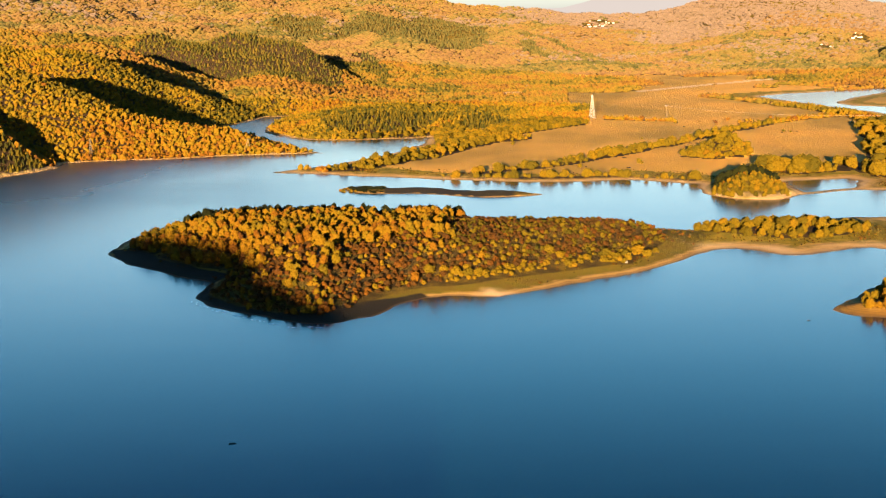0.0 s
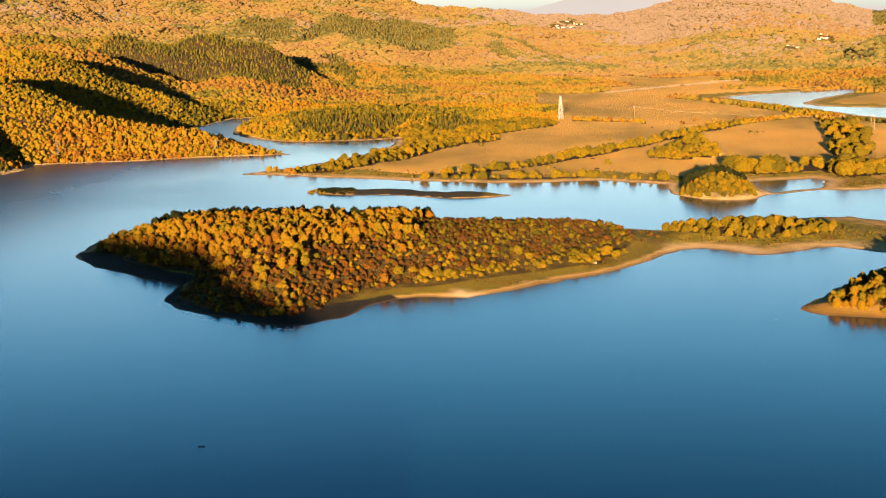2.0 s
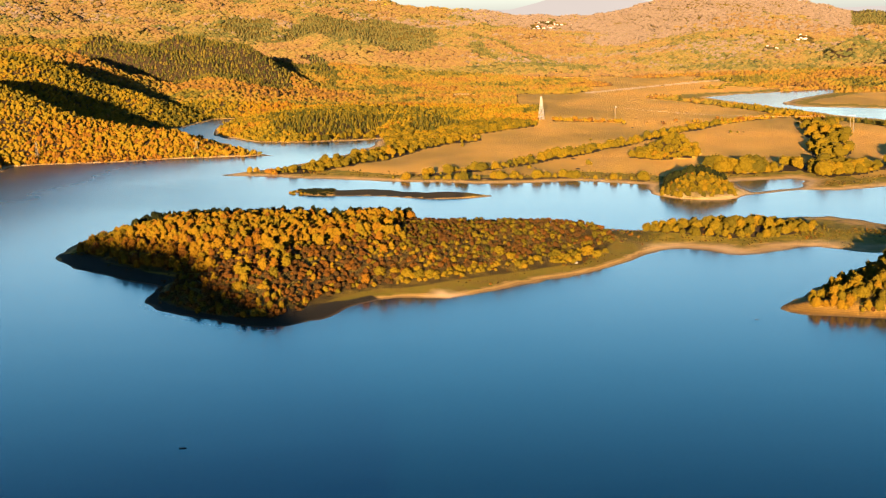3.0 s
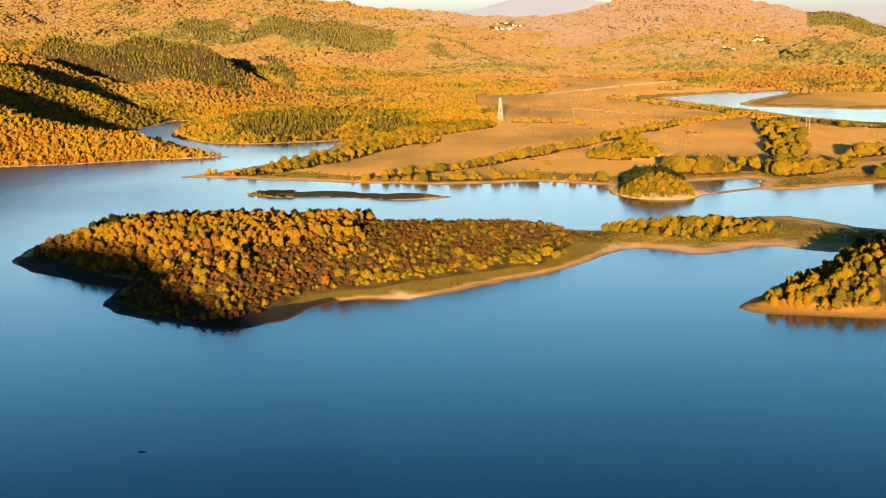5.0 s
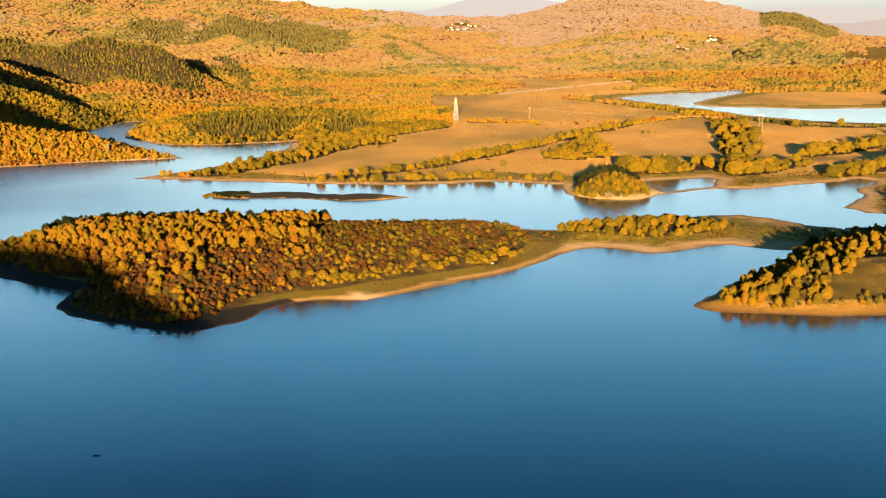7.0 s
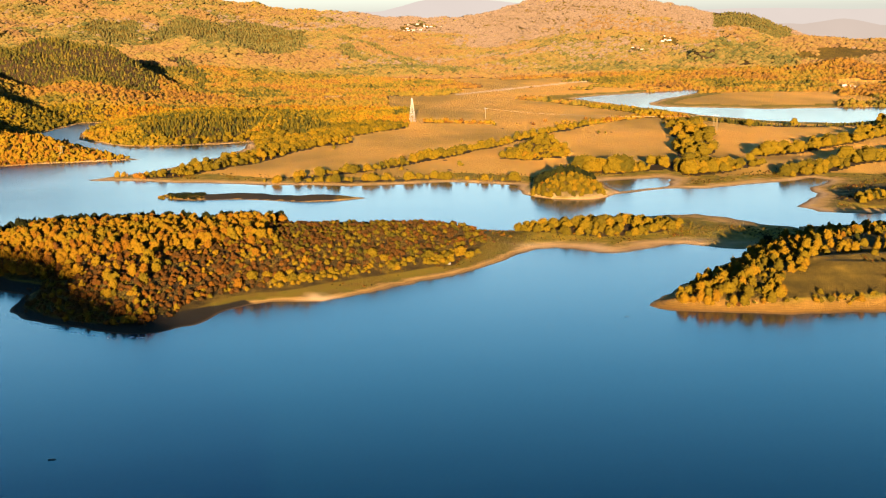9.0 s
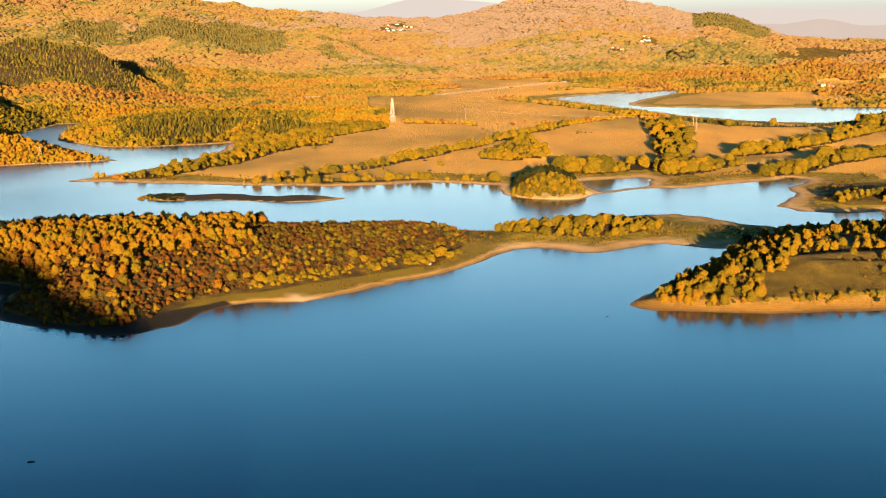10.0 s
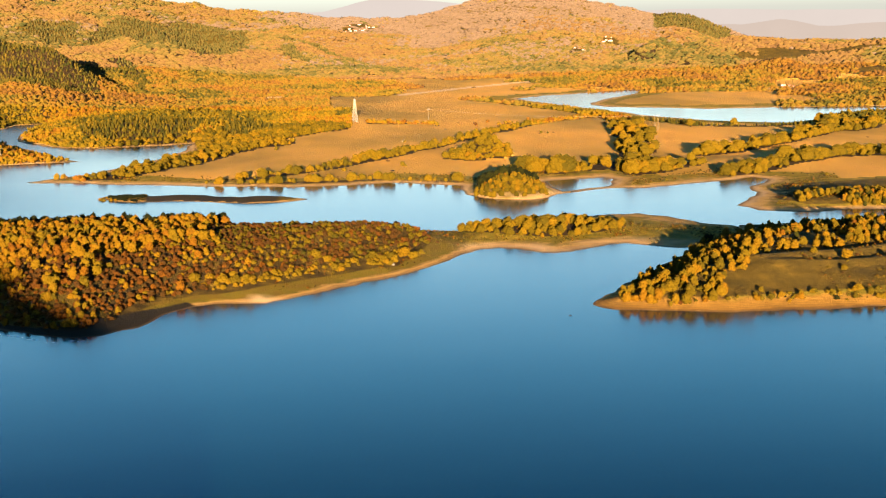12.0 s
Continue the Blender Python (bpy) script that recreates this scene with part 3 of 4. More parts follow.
def make_water():
    az = np.radians(np.arange(0, 360, 4.0))
    r = np.array([0.01, 300, 600, 1000, 1600, 2600, 4900])
    a, rr = np.meshgrid(az, r)
    n = len(az)
    verts = np.stack([(rr * np.sin(a)).ravel(), (rr * np.cos(a)).ravel(), np.zeros(a.size)], 1)
    i = np.arange(len(r) - 1)[:, None] * n + np.arange(n)[None, :]
    j = np.arange(len(r) - 1)[:, None] * n + (np.arange(n)[None, :] + 1) % n
    faces = np.stack([i + n, j + n, j, i], -1).reshape(-1, 4)
    me = mesh_of("lake", verts, faces, WATER, None, True)
    return tagged(new("lake", me), "calm deep blue lake water with faint ripples", "water", kind="structure")


make_water()


def make_distance():
    """The hazy mountains beyond the land, two ranges deep."""
    az = np.arange(-60, 75, 0.2)
    a = np.radians(az)
    far = np.interp(az, [-60, -2, 0, 1.2, 3.2, 5.1, 6.2, 7.2, 8.6, 10, 12, 16, 18, 20, 24, 27.6, 75], [150, 150, 158, 163, 160, 160, 182, 200, 196, 184, 160, 150, 146, 146, 138, 134, 140])
    low = np.interp(az, [-60, 0, 4, 6, 9, 14, 18, 20, 22, 23.5, 25, 28, 75], [60, 60, 120, 138, 128, 60, 70, 96, 88, 104, 84, 92, 80])
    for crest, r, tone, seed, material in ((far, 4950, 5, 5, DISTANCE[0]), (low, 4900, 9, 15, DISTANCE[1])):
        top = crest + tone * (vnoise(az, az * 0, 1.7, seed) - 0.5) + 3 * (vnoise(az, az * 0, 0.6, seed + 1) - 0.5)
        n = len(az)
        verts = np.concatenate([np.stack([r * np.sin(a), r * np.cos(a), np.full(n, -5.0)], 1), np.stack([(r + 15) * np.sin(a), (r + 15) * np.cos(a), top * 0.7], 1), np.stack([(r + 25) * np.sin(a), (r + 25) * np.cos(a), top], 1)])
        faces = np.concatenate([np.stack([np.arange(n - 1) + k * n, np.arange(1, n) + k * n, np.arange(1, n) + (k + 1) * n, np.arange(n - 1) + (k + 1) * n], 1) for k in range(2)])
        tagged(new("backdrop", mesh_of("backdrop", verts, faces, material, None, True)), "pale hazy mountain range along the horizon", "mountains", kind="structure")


make_distance()


# ---------------------------------------------------------------- trees
def ico(level):
    bm = bmesh.new()
    bmesh.ops.create_icosphere(bm, subdivisions=level, radius=1)
    v = np.array([p.co[:] for p in bm.verts])
    f = np.array([[p.index for p in q.verts] for q in bm.faces])
    bm.free()
    return v, f


ICO1, ICO2 = ico(1), ico(2)


def lumps_of(rng, parts, ball, ragged):
    """Several ragged balls in one: parts are (x, y, z, rx, ry, rz)."""
    vs, fs, k = [], [], 0
    for x, y, z, a, b, c in parts:
        v = ball[0] * (1 + rng.uniform(-ragged, ragged, (len(ball[0]), 1)))
        vs.append(v * (a, b, c) + (x, y, z))
        fs.append(ball[1] + k)
        k += len(v)
    return np.concatenate(vs), np.concatenate(fs)


def sprigs(rng, parts, count, size):
    """Small leafy tufts that stand out of the balls, each a bent pair of triangles."""
    vs, fs = [], []
    for k in range(count):
        x, y, z, a, b, c = parts[rng.integers(len(parts))]
        d = rng.normal(size=3)
        d[2] = abs(d[2]) * 0.9 - 0.25
        d /= np.linalg.norm(d)
        p = np.array([x, y, z]) + d * (a, b, c) * rng.uniform(0.95, 1.16)
        e = rng.normal(size=(2, 3)) * size
        vs += [p - e[0], p + e[1], p + e[0], p - e[1] + d * size * 0.6]
        fs += [(4 * k, 4 * k + 1, 4 * k + 2), (4 * k, 4 * k + 2, 4 * k + 3)]
    return np.array(vs), np.array(fs)


def crown_shape(seed, lobes=7, tufts=70, taper=0.5, ragged=0.2, core=None):
    """A broadleaf crown, 1 m high and about 0.75 m wide; taper 0 is round, 1 a cone."""
    rng = np.random.default_rng(seed)
    core_w, top_w = 0.32 - 0.09 * taper, 0.22 - 0.08 * taper
    parts = [(0, 0, 0.50, core_w, core_w, 0.38), (rng.uniform(-0.09, 0.09), rng.uniform(-0.09, 0.09), 0.74 + 0.07 * taper, top_w, top_w, 0.20)]
    for k in range(lobes - 2):
        a, h = k * 2.4 + rng.uniform(-0.6, 0.6), 0.24 + 0.50 * (k + rng.uniform(0, 1)) / max(1, lobes - 2)
        w = (1 - taper) * 0.22 * math.sin(math.pi * min(0.95, h * 0.85 + 0.15)) + taper * 0.24 * (1.1 - h)
        q = rng.uniform(0.14, 0.21) * (1.12 - 0.4 * h)
        parts.append((w * math.cos(a), w * math.sin(a), h, q, q, q * rng.uniform(0.9, 1.2)))
    v, f = lumps_of(rng, parts[:1], core or ICO1, ragged)
    v2, f2 = lumps_of(rng, parts[1:], ICO1, ragged)
    v, f = np.concatenate([v, v2]), np.concatenate([f, f2 + len(v)])
    if tufts:
        v2, f2 = sprigs(rng, parts, tufts, 0.034)
        f = np.concatenate([f, f2 + len(v)])
        v = np.concatenate([v, v2])
    return v, f


def pine_shape(seed):
    """A narrow conifer of ragged tiers, 1 m high."""
    rng = np.random.default_rng(seed)
    vs, fs, k = [], [], 0
    for low, high, w in ((0.08, 0.62, 0.21), (0.38, 1.0, 0.14)):
        n = 7
        a = np.arange(n) / n * 2 * np.pi + rng.uniform(0, 1)
        q = w * rng.uniform(0.75, 1.25, n)
        vs.append(np.concatenate([np.stack([q * np.cos(a), q * np.sin(a), low + rng.uniform(-0.05, 0.05, n)], 1), [[0, 0, high]]]))
        fs += [(k + i, k + (i + 1) % n, k + n) for i in range(n)]
        k += n + 1
    return np.concatenate(vs), np.array(fs)


OCTA = (np.array([(1, 0, 0), (0, 1, 0), (-1, 0, 0), (0, -1, 0), (0, 0, 1), (0, 0, -1)], float), np.array([(0, 1, 4), (1, 2, 4), (2, 3, 4), (3, 0, 4), (1, 0, 5), (2, 1, 5), (3, 2, 5), (0, 3, 5)]))


def far_shape(seed, ball=None):
    """The crown of a tree far away: one ragged, lopsided clump."""
    rng = np.random.default_rng(seed)
    v, f = lumps_of(rng, [(0, 0, 0.50, 0.44 * rng.uniform(0.8, 1.2), 0.44, 0.48)], ball or ICO1, 0.36)
    return v + (v[:, 2:3] - 0.5) * rng.uniform(-0.35, 0.35, (1, 3)) * (1, 1, 0), f


def clump_shape(seed):
    """An uneven crown on a slope: a core with three lobes."""
    rng = np.random.default_rng(seed)
    parts = [(0, 0, 0.46, 0.34, 0.34, 0.42)]
    for k in range(3):
        a, q = k * 2.1 + rng.uniform(-0.6, 0.6), rng.uniform(0.20, 0.30)
        parts.append((0.26 * math.cos(a), 0.26 * math.sin(a), rng.uniform(0.35, 0.78), q, q, q * 1.1))
    return lumps_of(rng, parts, OCTA, 0.28)


def spread(step, box, rng, push=0.45):
    """Places on a loose grid."""
    x0, y0, x1, y1 = box
    gx, gy = np.meshgrid(np.arange(x0, x1, step), np.arange(y0, y1, step))
    gx, gy = gx.ravel().astype(float), gy.ravel().astype(float)
    return gx + rng.uniform(-push, push, gx.size) * step, gy + rng.uniform(-push, push, gy.size) * step


def many(name, shapes, x, y, z, tall, wide, hue, rng, label, category="trees", material=None, soft=False):
    """A whole wood as one mesh."""
    pick = rng.integers(len(shapes), size=len(x))
    vs, fs, hs, k = [], [], [], 0
    for i, (v, f) in enumerate(shapes):
        q = np.where(pick == i)[0]
        if not len(q):
            continue
        a = rng.uniform(0, 2 * np.pi, len(q))
        ca, sa = np.cos(a)[:, None], np.sin(a)[:, None]
        w, h = wide[q][:, None], tall[q][:, None]
        px = (v[:, 0] * ca - v[:, 1] * sa) * w + x[q][:, None]
        py = (v[:, 0] * sa + v[:, 1] * ca) * w + y[q][:, None]
        pz = v[:, 2] * h + z[q][:, None]
        vs.append(np.stack([px, py, pz], -1).reshape(-1, 3))
        fs.append((f[None] + (np.arange(len(q)) * len(v))[:, None, None] + k).reshape(-1, 3))
        hs.append(np.repeat(hue[q], len(v)))
        k += len(q) * len(v)
    me = mesh_of(name, np.concatenate(vs), np.concatenate(fs), material or LEAF_MANY, {"hue": np.concatenate(hs)}, soft)
    return tagged(new(name, me), label, category, kind="stuff")


def autumn(x, y, rng, low=0.26, high=0.86, wide=0.11, size=140, sharp=0.15):
    """Hues that drift from stand to stand and vary from tree to tree."""
    base = low + (high - low) * smooth(sharp, 1 - sharp, fbm(x, y, size, 101))
    return np.clip(base + rng.normal(0, wide, len(x)), 0.12, 0.97)


FIELD_TREES = []


def hill_woods():
    rng = np.random.default_rng(7)
    lone = [far_shape(k + 20) for k in range(4)] + [clump_shape(k + 400) for k in range(10)]
    small = [far_shape(k + 40, OCTA) for k in range(10)]
    full = [crown_shape(k + 300, 4, 16, 0.05, 0.2) for k in range(8)]
    pines = [pine_shape(k) for k in range(6)]
    for name, step, r0, r1, kinds, label in (("near_hill_wood", 4.3, 1000, 2150, lone, "dense golden autumn woodland on the lakeside slopes and field edges"),
                                             ("hill_wood", 5.8, 2150, 3000, small, "golden and orange autumn forest covering the hills"),
                                             ("far_hill_wood", 8.6, 3000, 4925, small, "distant golden autumn forest on the far slopes, paled like haze")):
        x, y = spread(step, (-1650, 900, 2450, 4990), rng)
        az, r = polar(x, y)
        keep = (az > -19.5) & (az < 29.5) & (r > r0) & (r <= r1)
        x, y, r, az = x[keep], y[keep], r[keep], az[keep]
        z, s, main, near, flat, lift = ground(x, y)
        wood, is_pine = wood_kind(x, y, s, main, lift)
        keep = (wood > 0.5) & (rng.uniform(size=len(x)) < np.where((r < 1800) & (x > -110) & (lift < 4), np.where((inside(CLUMP, x, y) > 0) | (inside(WEST_WOOD, x, y) > 0), 0.85, np.where(along(BELTS[2][1], x, y) < 36, 0.15, 0.34)), 0.88))
        x, y, z, r, az, is_pine, lift = (a[keep] for a in (x, y, z, r, az, is_pine, lift))
        wide = step * (0.75 + 1.15 * rng.uniform(size=len(x)) ** 1.3) * (1.0 if r0 < 2000 else 1.2)
        tall = np.clip(wide * rng.uniform(0.7, 1.25, len(x)), 3.5, 12)
        hue = autumn(x, y, rng, 0.22, 0.76) if r0 < 2000 else autumn(x, y, rng, 0.24, 0.80, 0.12, 110, 0.25)
        belt = (r < 1800) & (x > -110) & (lift < 4)
        # half-bare oaks grow commoner with distance; their pale tone also serves as haze
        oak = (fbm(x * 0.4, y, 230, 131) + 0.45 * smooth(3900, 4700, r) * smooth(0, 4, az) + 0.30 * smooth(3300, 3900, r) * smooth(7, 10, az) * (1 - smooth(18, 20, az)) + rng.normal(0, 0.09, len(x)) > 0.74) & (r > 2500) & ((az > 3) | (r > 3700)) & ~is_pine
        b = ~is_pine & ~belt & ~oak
        many(name, kinds, x[b], y[b], z[b] - (0.22 if r0 < 2900 else 0.2) * tall[b], tall[b] * (1.0 if r0 < 2000 else 0.78), wide[b] * (1.0 if r0 < 2000 else 1.15 if r0 < 2900 else 1.35), hue[b], rng, label, "trees", SLOPE_MANY if r0 < 2000 else HAZY_MID_MANY if r0 < 2900 else HAZY_FAR_MANY, True)
        if belt.sum() > 10:
            q = belt & ~is_pine
            size = (2.4 + 7.0 * rng.uniform(size=q.sum()) ** 1.4) * (0.7 + 0.7 * vnoise(x[q], y[q], 40, 141)) * np.where((along(BELTS[2][1], x[q], y[q]) < 36) | (along(BELTS[3][1], x[q], y[q]) < 26), 1.6, np.where(x[q] > 455, 1.55, 1.0))
            spot = np.where(q)[0]
            lone_ones = np.argsort(np.hypot(x[q], y[q]) + 400 * (size < 6))[:110]
            FIELD_TREES.extend((x[i], y[i], z[i] - 0.1 * h, h, h * rng.uniform(1.1, 1.5)) for i, h in zip(spot[lone_ones], size[lone_ones]))
            rest = np.ones(q.sum(), bool)
            rest[lone_ones] = False
            q[spot[~rest]] = False
            size = size[rest]
            many("hedgerow_trees", full, x[q], y[q], z[q] - 0.1 * size, size, size * rng.uniform(1.15, 1.7, q.sum()), np.clip(0.22 + 0.38 * fbm(x[q], y[q], 70, 142) + rng.normal(0, 0.08, q.sum()), 0.1, 0.8), rng, "olive and golden trees along the field edges")
        if oak.sum() > 10:
            many("bare_oak_wood", kinds, x[oak], y[oak], z[oak] - 0.22 * tall[oak], tall[oak] * 0.72, wide[oak] * 1.4, np.clip(rng.normal(0.5, 0.12, oak.sum()), 0, 1), rng, "half-bare oak wood on the slopes, its pinkish brown paled like haze", "trees", HAZY_OAK_MANY, True)
        p = is_pine
        if p.sum() > 10:
            many("pine_wood", pines, x[p], y[p], z[p] - 0.6, tall[p] * (0.85 if r0 < 2000 else 0.62), tall[p] * (1.5 if r0 < 2000 else 1.35), np.clip(rng.normal(0.23, 0.08, p.sum()), 0.02, 0.4), rng, "dark green pine plantation among the autumn woods", "trees", SLOPE_MANY if r0 < 2000 else HAZY_MID_MANY if r0 < 2900 else HAZY_FAR_MANY)


hill_woods()


def tree(seed, height, taper=0.4, name="tree", label="golden autumn broadleaf tree on the wooded lake shore", group="trees of the island"):
    """A broadleaf tree with its trunk, limbs and crown."""
    ob = tagged(new(name), label, name, group)
    v, f = crown_shape(seed, 12, 150, taper, 0.22, ICO2)
    crown = new("crown", mesh_of("crown", v * (height, height, height), f, LEAF_EACH if group == "trees of the island" else LEAF_BUSH))
    crown.parent = ob
    rng = np.random.default_rng(seed)
    vs, fs, k = [], [], 0
    limbs = [((0, 0, -0.06), (0.01, 0, 0.55), 0.022, 0.008)]
    for i in range(4):
        a = i * 1.7 + rng.uniform(0, 1)
        limbs.append(((0, 0, 0.2 + 0.07 * i), (0.2 * math.cos(a), 0.2 * math.sin(a), 0.45 + 0.08 * i), 0.010, 0.004))
    for p, q, a, b in limbs:
        for (cx, cy, cz), w in ((p, a), (q, b)):
            vs += [(cx + w * math.cos(t * 1.2566), cy + w * math.sin(t * 1.2566), cz) for t in range(5)]
        fs += [(k + t, k + (t + 1) % 5, k + 5 + (t + 1) % 5, k + 5 + t) for t in range(5)]
        k += 10
    trunk = new("trunk", mesh_of("trunk", np.array(vs) * height, np.array(fs), BARK))
    trunk.parent = ob
    return ob


def plant(models, places, rng):
    """Sets trees out: the first ones are the models themselves, the rest are copies."""
    for k, (x, y, z, tall, wide) in enumerate(places):
        m = pose(x, y, z, 0, 0, rng.uniform(0, 360)) @ Matrix.Diagonal((wide, wide, tall, 1))
        ob = models[k] if k < len(models) else copy_thing(models[k % len(models)], m)
        ob.matrix_basis = m


BEACH_BUSHES = [(62, 796, 5.4), (68, 792, 4.6), (72, 784, 4.0), (97, 808, 4.8), (103, 804, 4.2), (109, 812, 4.4), (118, 822, 6.0), (123, 818, 5.2), (0, 756, 4.6), (7, 754, 5.2),
                (14, 752, 5.0), (20, 754, 4.2), (-8, 754, 5.4), (84, 798, 3.2), (46, 776, 3.4), (36, 768, 3.0), (130, 830, 3.6)]


def height_at(x, y):
    return float(ground(np.array([float(x)]), np.array([float(y)]))[0][0])


def near_woods():
    rng = np.random.default_rng(11)
    shapes = [crown_shape(k + 50, 8, 46, 0.1 + 0.6 * (k % 4) / 3, 0.22) for k in range(12)]
    shrubs = [crown_shape(k + 90, 4, 14, 0.0, 0.2) for k in range(8)]
    x, y = spread(4.0, (-220, 620, 620, 1190), rng, 0.55)
    more = spread(4.3, (-100, 640, 160, 960), rng, 0.55)
    filled = inside(ISLAND_SCRUB, *more) > 0
    x, y = np.concatenate([x, more[0][filled]]), np.concatenate([y, more[1][filled]])
    isl, scrub = inside(ISLAND_WOOD, x, y), inside(ISLAND_SCRUB, x, y) + 14 * (vnoise(x, y, 22, 116) - 0.5)
    pen, neck = inside(PENINSULA_WOOD, x, y), inside(NECK_WOOD, x, y)
    edge = along(PENINSULA_EDGE, x, y)
    z = ground(x, y)[0]
    kept = (isl > 3 + 6 * vnoise(x, y, 14, 117)) & (rng.uniform(size=len(x)) < np.where(scrub > 0, 0.72, 0.93))
    kept |= (pen > 0) & (vnoise(x, y, 30, 111) > 0.20) & (rng.uniform(size=len(x)) < np.where((x > 290) & (y > 740), 0.42, 0.62))
    kept |= (neck > 0) & (rng.uniform(size=len(x)) < 0.55)
    kept |= (edge < 6) & (vnoise(x, y, 18, 112) > 0.34)
    kept |= (inside(FAR_ISLET_WOOD, x, y) > 0) & (vnoise(x, y, 22, 113) > 0.45)
    dome = np.maximum(inside(ISLET_WOOD, x, y), 8 - np.hypot((x + 68) / 1.8, y - 1176))
    kept |= dome > -4
    heath = (inside(COVE_HEATH, x, y) > 6) & (isl <= 0)
    kept |= heath & (rng.uniform(size=len(x)) < 0.5)
    sedge = (inside(FLAT_ISLET, x, y) > 4) & (x < -50)
    kept |= sedge
    heath |= sedge
    kept &= x < 0.55 * y  # nothing stands further east within sight
    x, y, z, isl, scrub, pen, neck, dome, heath = (a[kept] for a in (x, y, z, isl, scrub, pen, neck, dome, heath))
    n = len(x)
    stand = fbm(x, y, 44, 114)
    mature = rng.uniform(size=n) < 0.10 + 0.62 * smooth(0.30, 0.8, stand + 0.25 * smooth(-20, -120, x) + 0.2 * smooth(860, 940, y))
    tall = np.where(mature, rng.uniform(4.4, 9.6, n) * (0.75 + 0.45 * stand), rng.uniform(2.6, 4.3, n))
    low_front = (isl > 0) & (x > -125) & (y < 815 + 20 * (vnoise(x, y, 25, 118) - 0.5))
    tall = np.where(low_front & (rng.uniform(size=n) < 0.88), rng.uniform(2.0, 4.2, n), tall)
    tall = np.where((isl > 0) & (isl < 26) & (x < -40) & (y < 785), 1.5 + 3.4 * rng.uniform(size=n) ** 1.6, tall)
    tall = np.where((scrub > 0) & (isl > 0), rng.uniform(1.8, 3.9, n), tall)
    tall = np.where(isl <= 0, np.where(rng.uniform(size=n) < 0.42, rng.uniform(1.5, 3.0, n), rng.uniform(2.8, 5.8, n)), tall)
    tall = np.where(pen > 0, 1.8 + 6.2 * rng.uniform(size=n) ** 1.2, tall)
    tall = np.where((pen <= 0) & (y < 662), 1.3 + 3.8 * rng.uniform(size=n) ** 1.6, tall)
    tall = np.where(inside(FAR_ISLET_WOOD, x, y) > 0, rng.uniform(4.0, 8.5, n), tall)
    tall = np.where(neck > 0, 2.6 + 6.0 * rng.uniform(size=n) ** 1.3, tall)
    tall = np.where(heath, rng.uniform(0.9, 2.0, n), tall)
    # raised at the islet's back, where dark crowns stand in for its shadow
    tall = np.where(dome > -4, rng.uniform(4.5, 6.0, n) * np.where(x < 0, 0.45, np.where(y > 1128, 2.1, 1.0)), tall)
    rear = (isl > 0) & (y > 900) & (x < 18) & (x > -172) & (vnoise(x, y, 34, 119) > 0.26) & (rng.uniform(size=n) < np.where(isl < 24, 0.9, np.where(isl < 42, 0.45, 0.0)))
    tall = np.where(rear, rng.uniform(8.5, 12.5, n), tall)
    hue = 0.61 + 0.42 * (fbm(x, y, 36, 115) - 0.5) + rng.normal(0, 0.11, n)
    hue = np.where((tall < 4.4) & (isl > 0), np.where(rng.uniform(size=n) < 0.28, rng.uniform(0.28, 0.62, n), rng.uniform(0.84, 1.05, n)), hue)
    hue = np.where((scrub > 0) & (isl > 0), rng.choice([0.24, 0.30, 0.37, 0.94, 0.97, 1.0, 1.0], n) + rng.normal(0, 0.04, n), hue)
    hue = np.where((isl > 0) & (isl < 16) & (x > 0) & (y < 830), rng.uniform(0.34, 0.56, n), hue)
    hue = np.where((isl > 0) & (isl < 30) & (y > 900) & (x > -168) & (rng.uniform(size=n) < np.where(isl < 18, 0.85, 0.4)), rng.uniform(0.0, 0.05, n), hue)
    hue = np.where((isl > 0) & (x < -40) & (y < 785) & (tall < 4) & (rng.uniform(size=n) < 0.75), rng.uniform(0.84, 1.0, n), hue)
    hue = np.where(rear, rng.uniform(0.0, 0.04, n), hue)
    hue = np.where(isl <= 0, np.where(neck > 0, rng.normal(0.26, 0.12, n), rng.normal(0.38, 0.16, n)), hue)
    hue = np.where(heath, np.where(y > 1000, rng.uniform(0.0, 0.03, n), rng.uniform(0.85, 1.0, n)), hue)
    hue = np.where((pen > 0) & (rng.uniform(size=n) < 0.3), rng.uniform(0.46, 0.70, n), hue)
    # near-black crowns at the islet's back imitate the shadow it casts
    hue = np.where((dome > -4) & (x > 200) & (y > 1122), rng.uniform(0.0, 0.08, n), hue)
    hue = np.clip(hue, 0.0, 1.0)
    # the larger trees along the front of the island and of the peninsula stand singly
    big = np.where(tall > 4.6)[0]
    front = big[np.argsort(y[big] - 0.15 * np.abs(x[big]))[:190]]
    single = np.zeros(n, bool)
    single[front] = True
    plant([tree(k + 200, 1.0, 0.05 + 0.5 * (k % 4) / 3) for k in range(8)], [(x[q], y[q], z[q] - 0.1 * tall[q], tall[q], tall[q] * rng.uniform(0.82, 1.1)) for q in front], rng)
    bushes = np.where(((neck > 0) | ((dome > -4) & (y <= 1128))) & (x > 0))[0][:260]
    single[bushes] = True
    plant([tree(k + 230, 1.0, 0.1, "bush", "rounded olive and golden bush on the low lake shore", "bushes of the spit and the islet") for k in range(6)],
          [(x[q], y[q], z[q] - 0.3, tall[q], tall[q] * rng.uniform(1.0, 1.35)) for q in bushes] + [(a, b, height_at(a, b) - 0.3, c * 1.1, c * 1.7) for a, b, c in BEACH_BUSHES], rng)
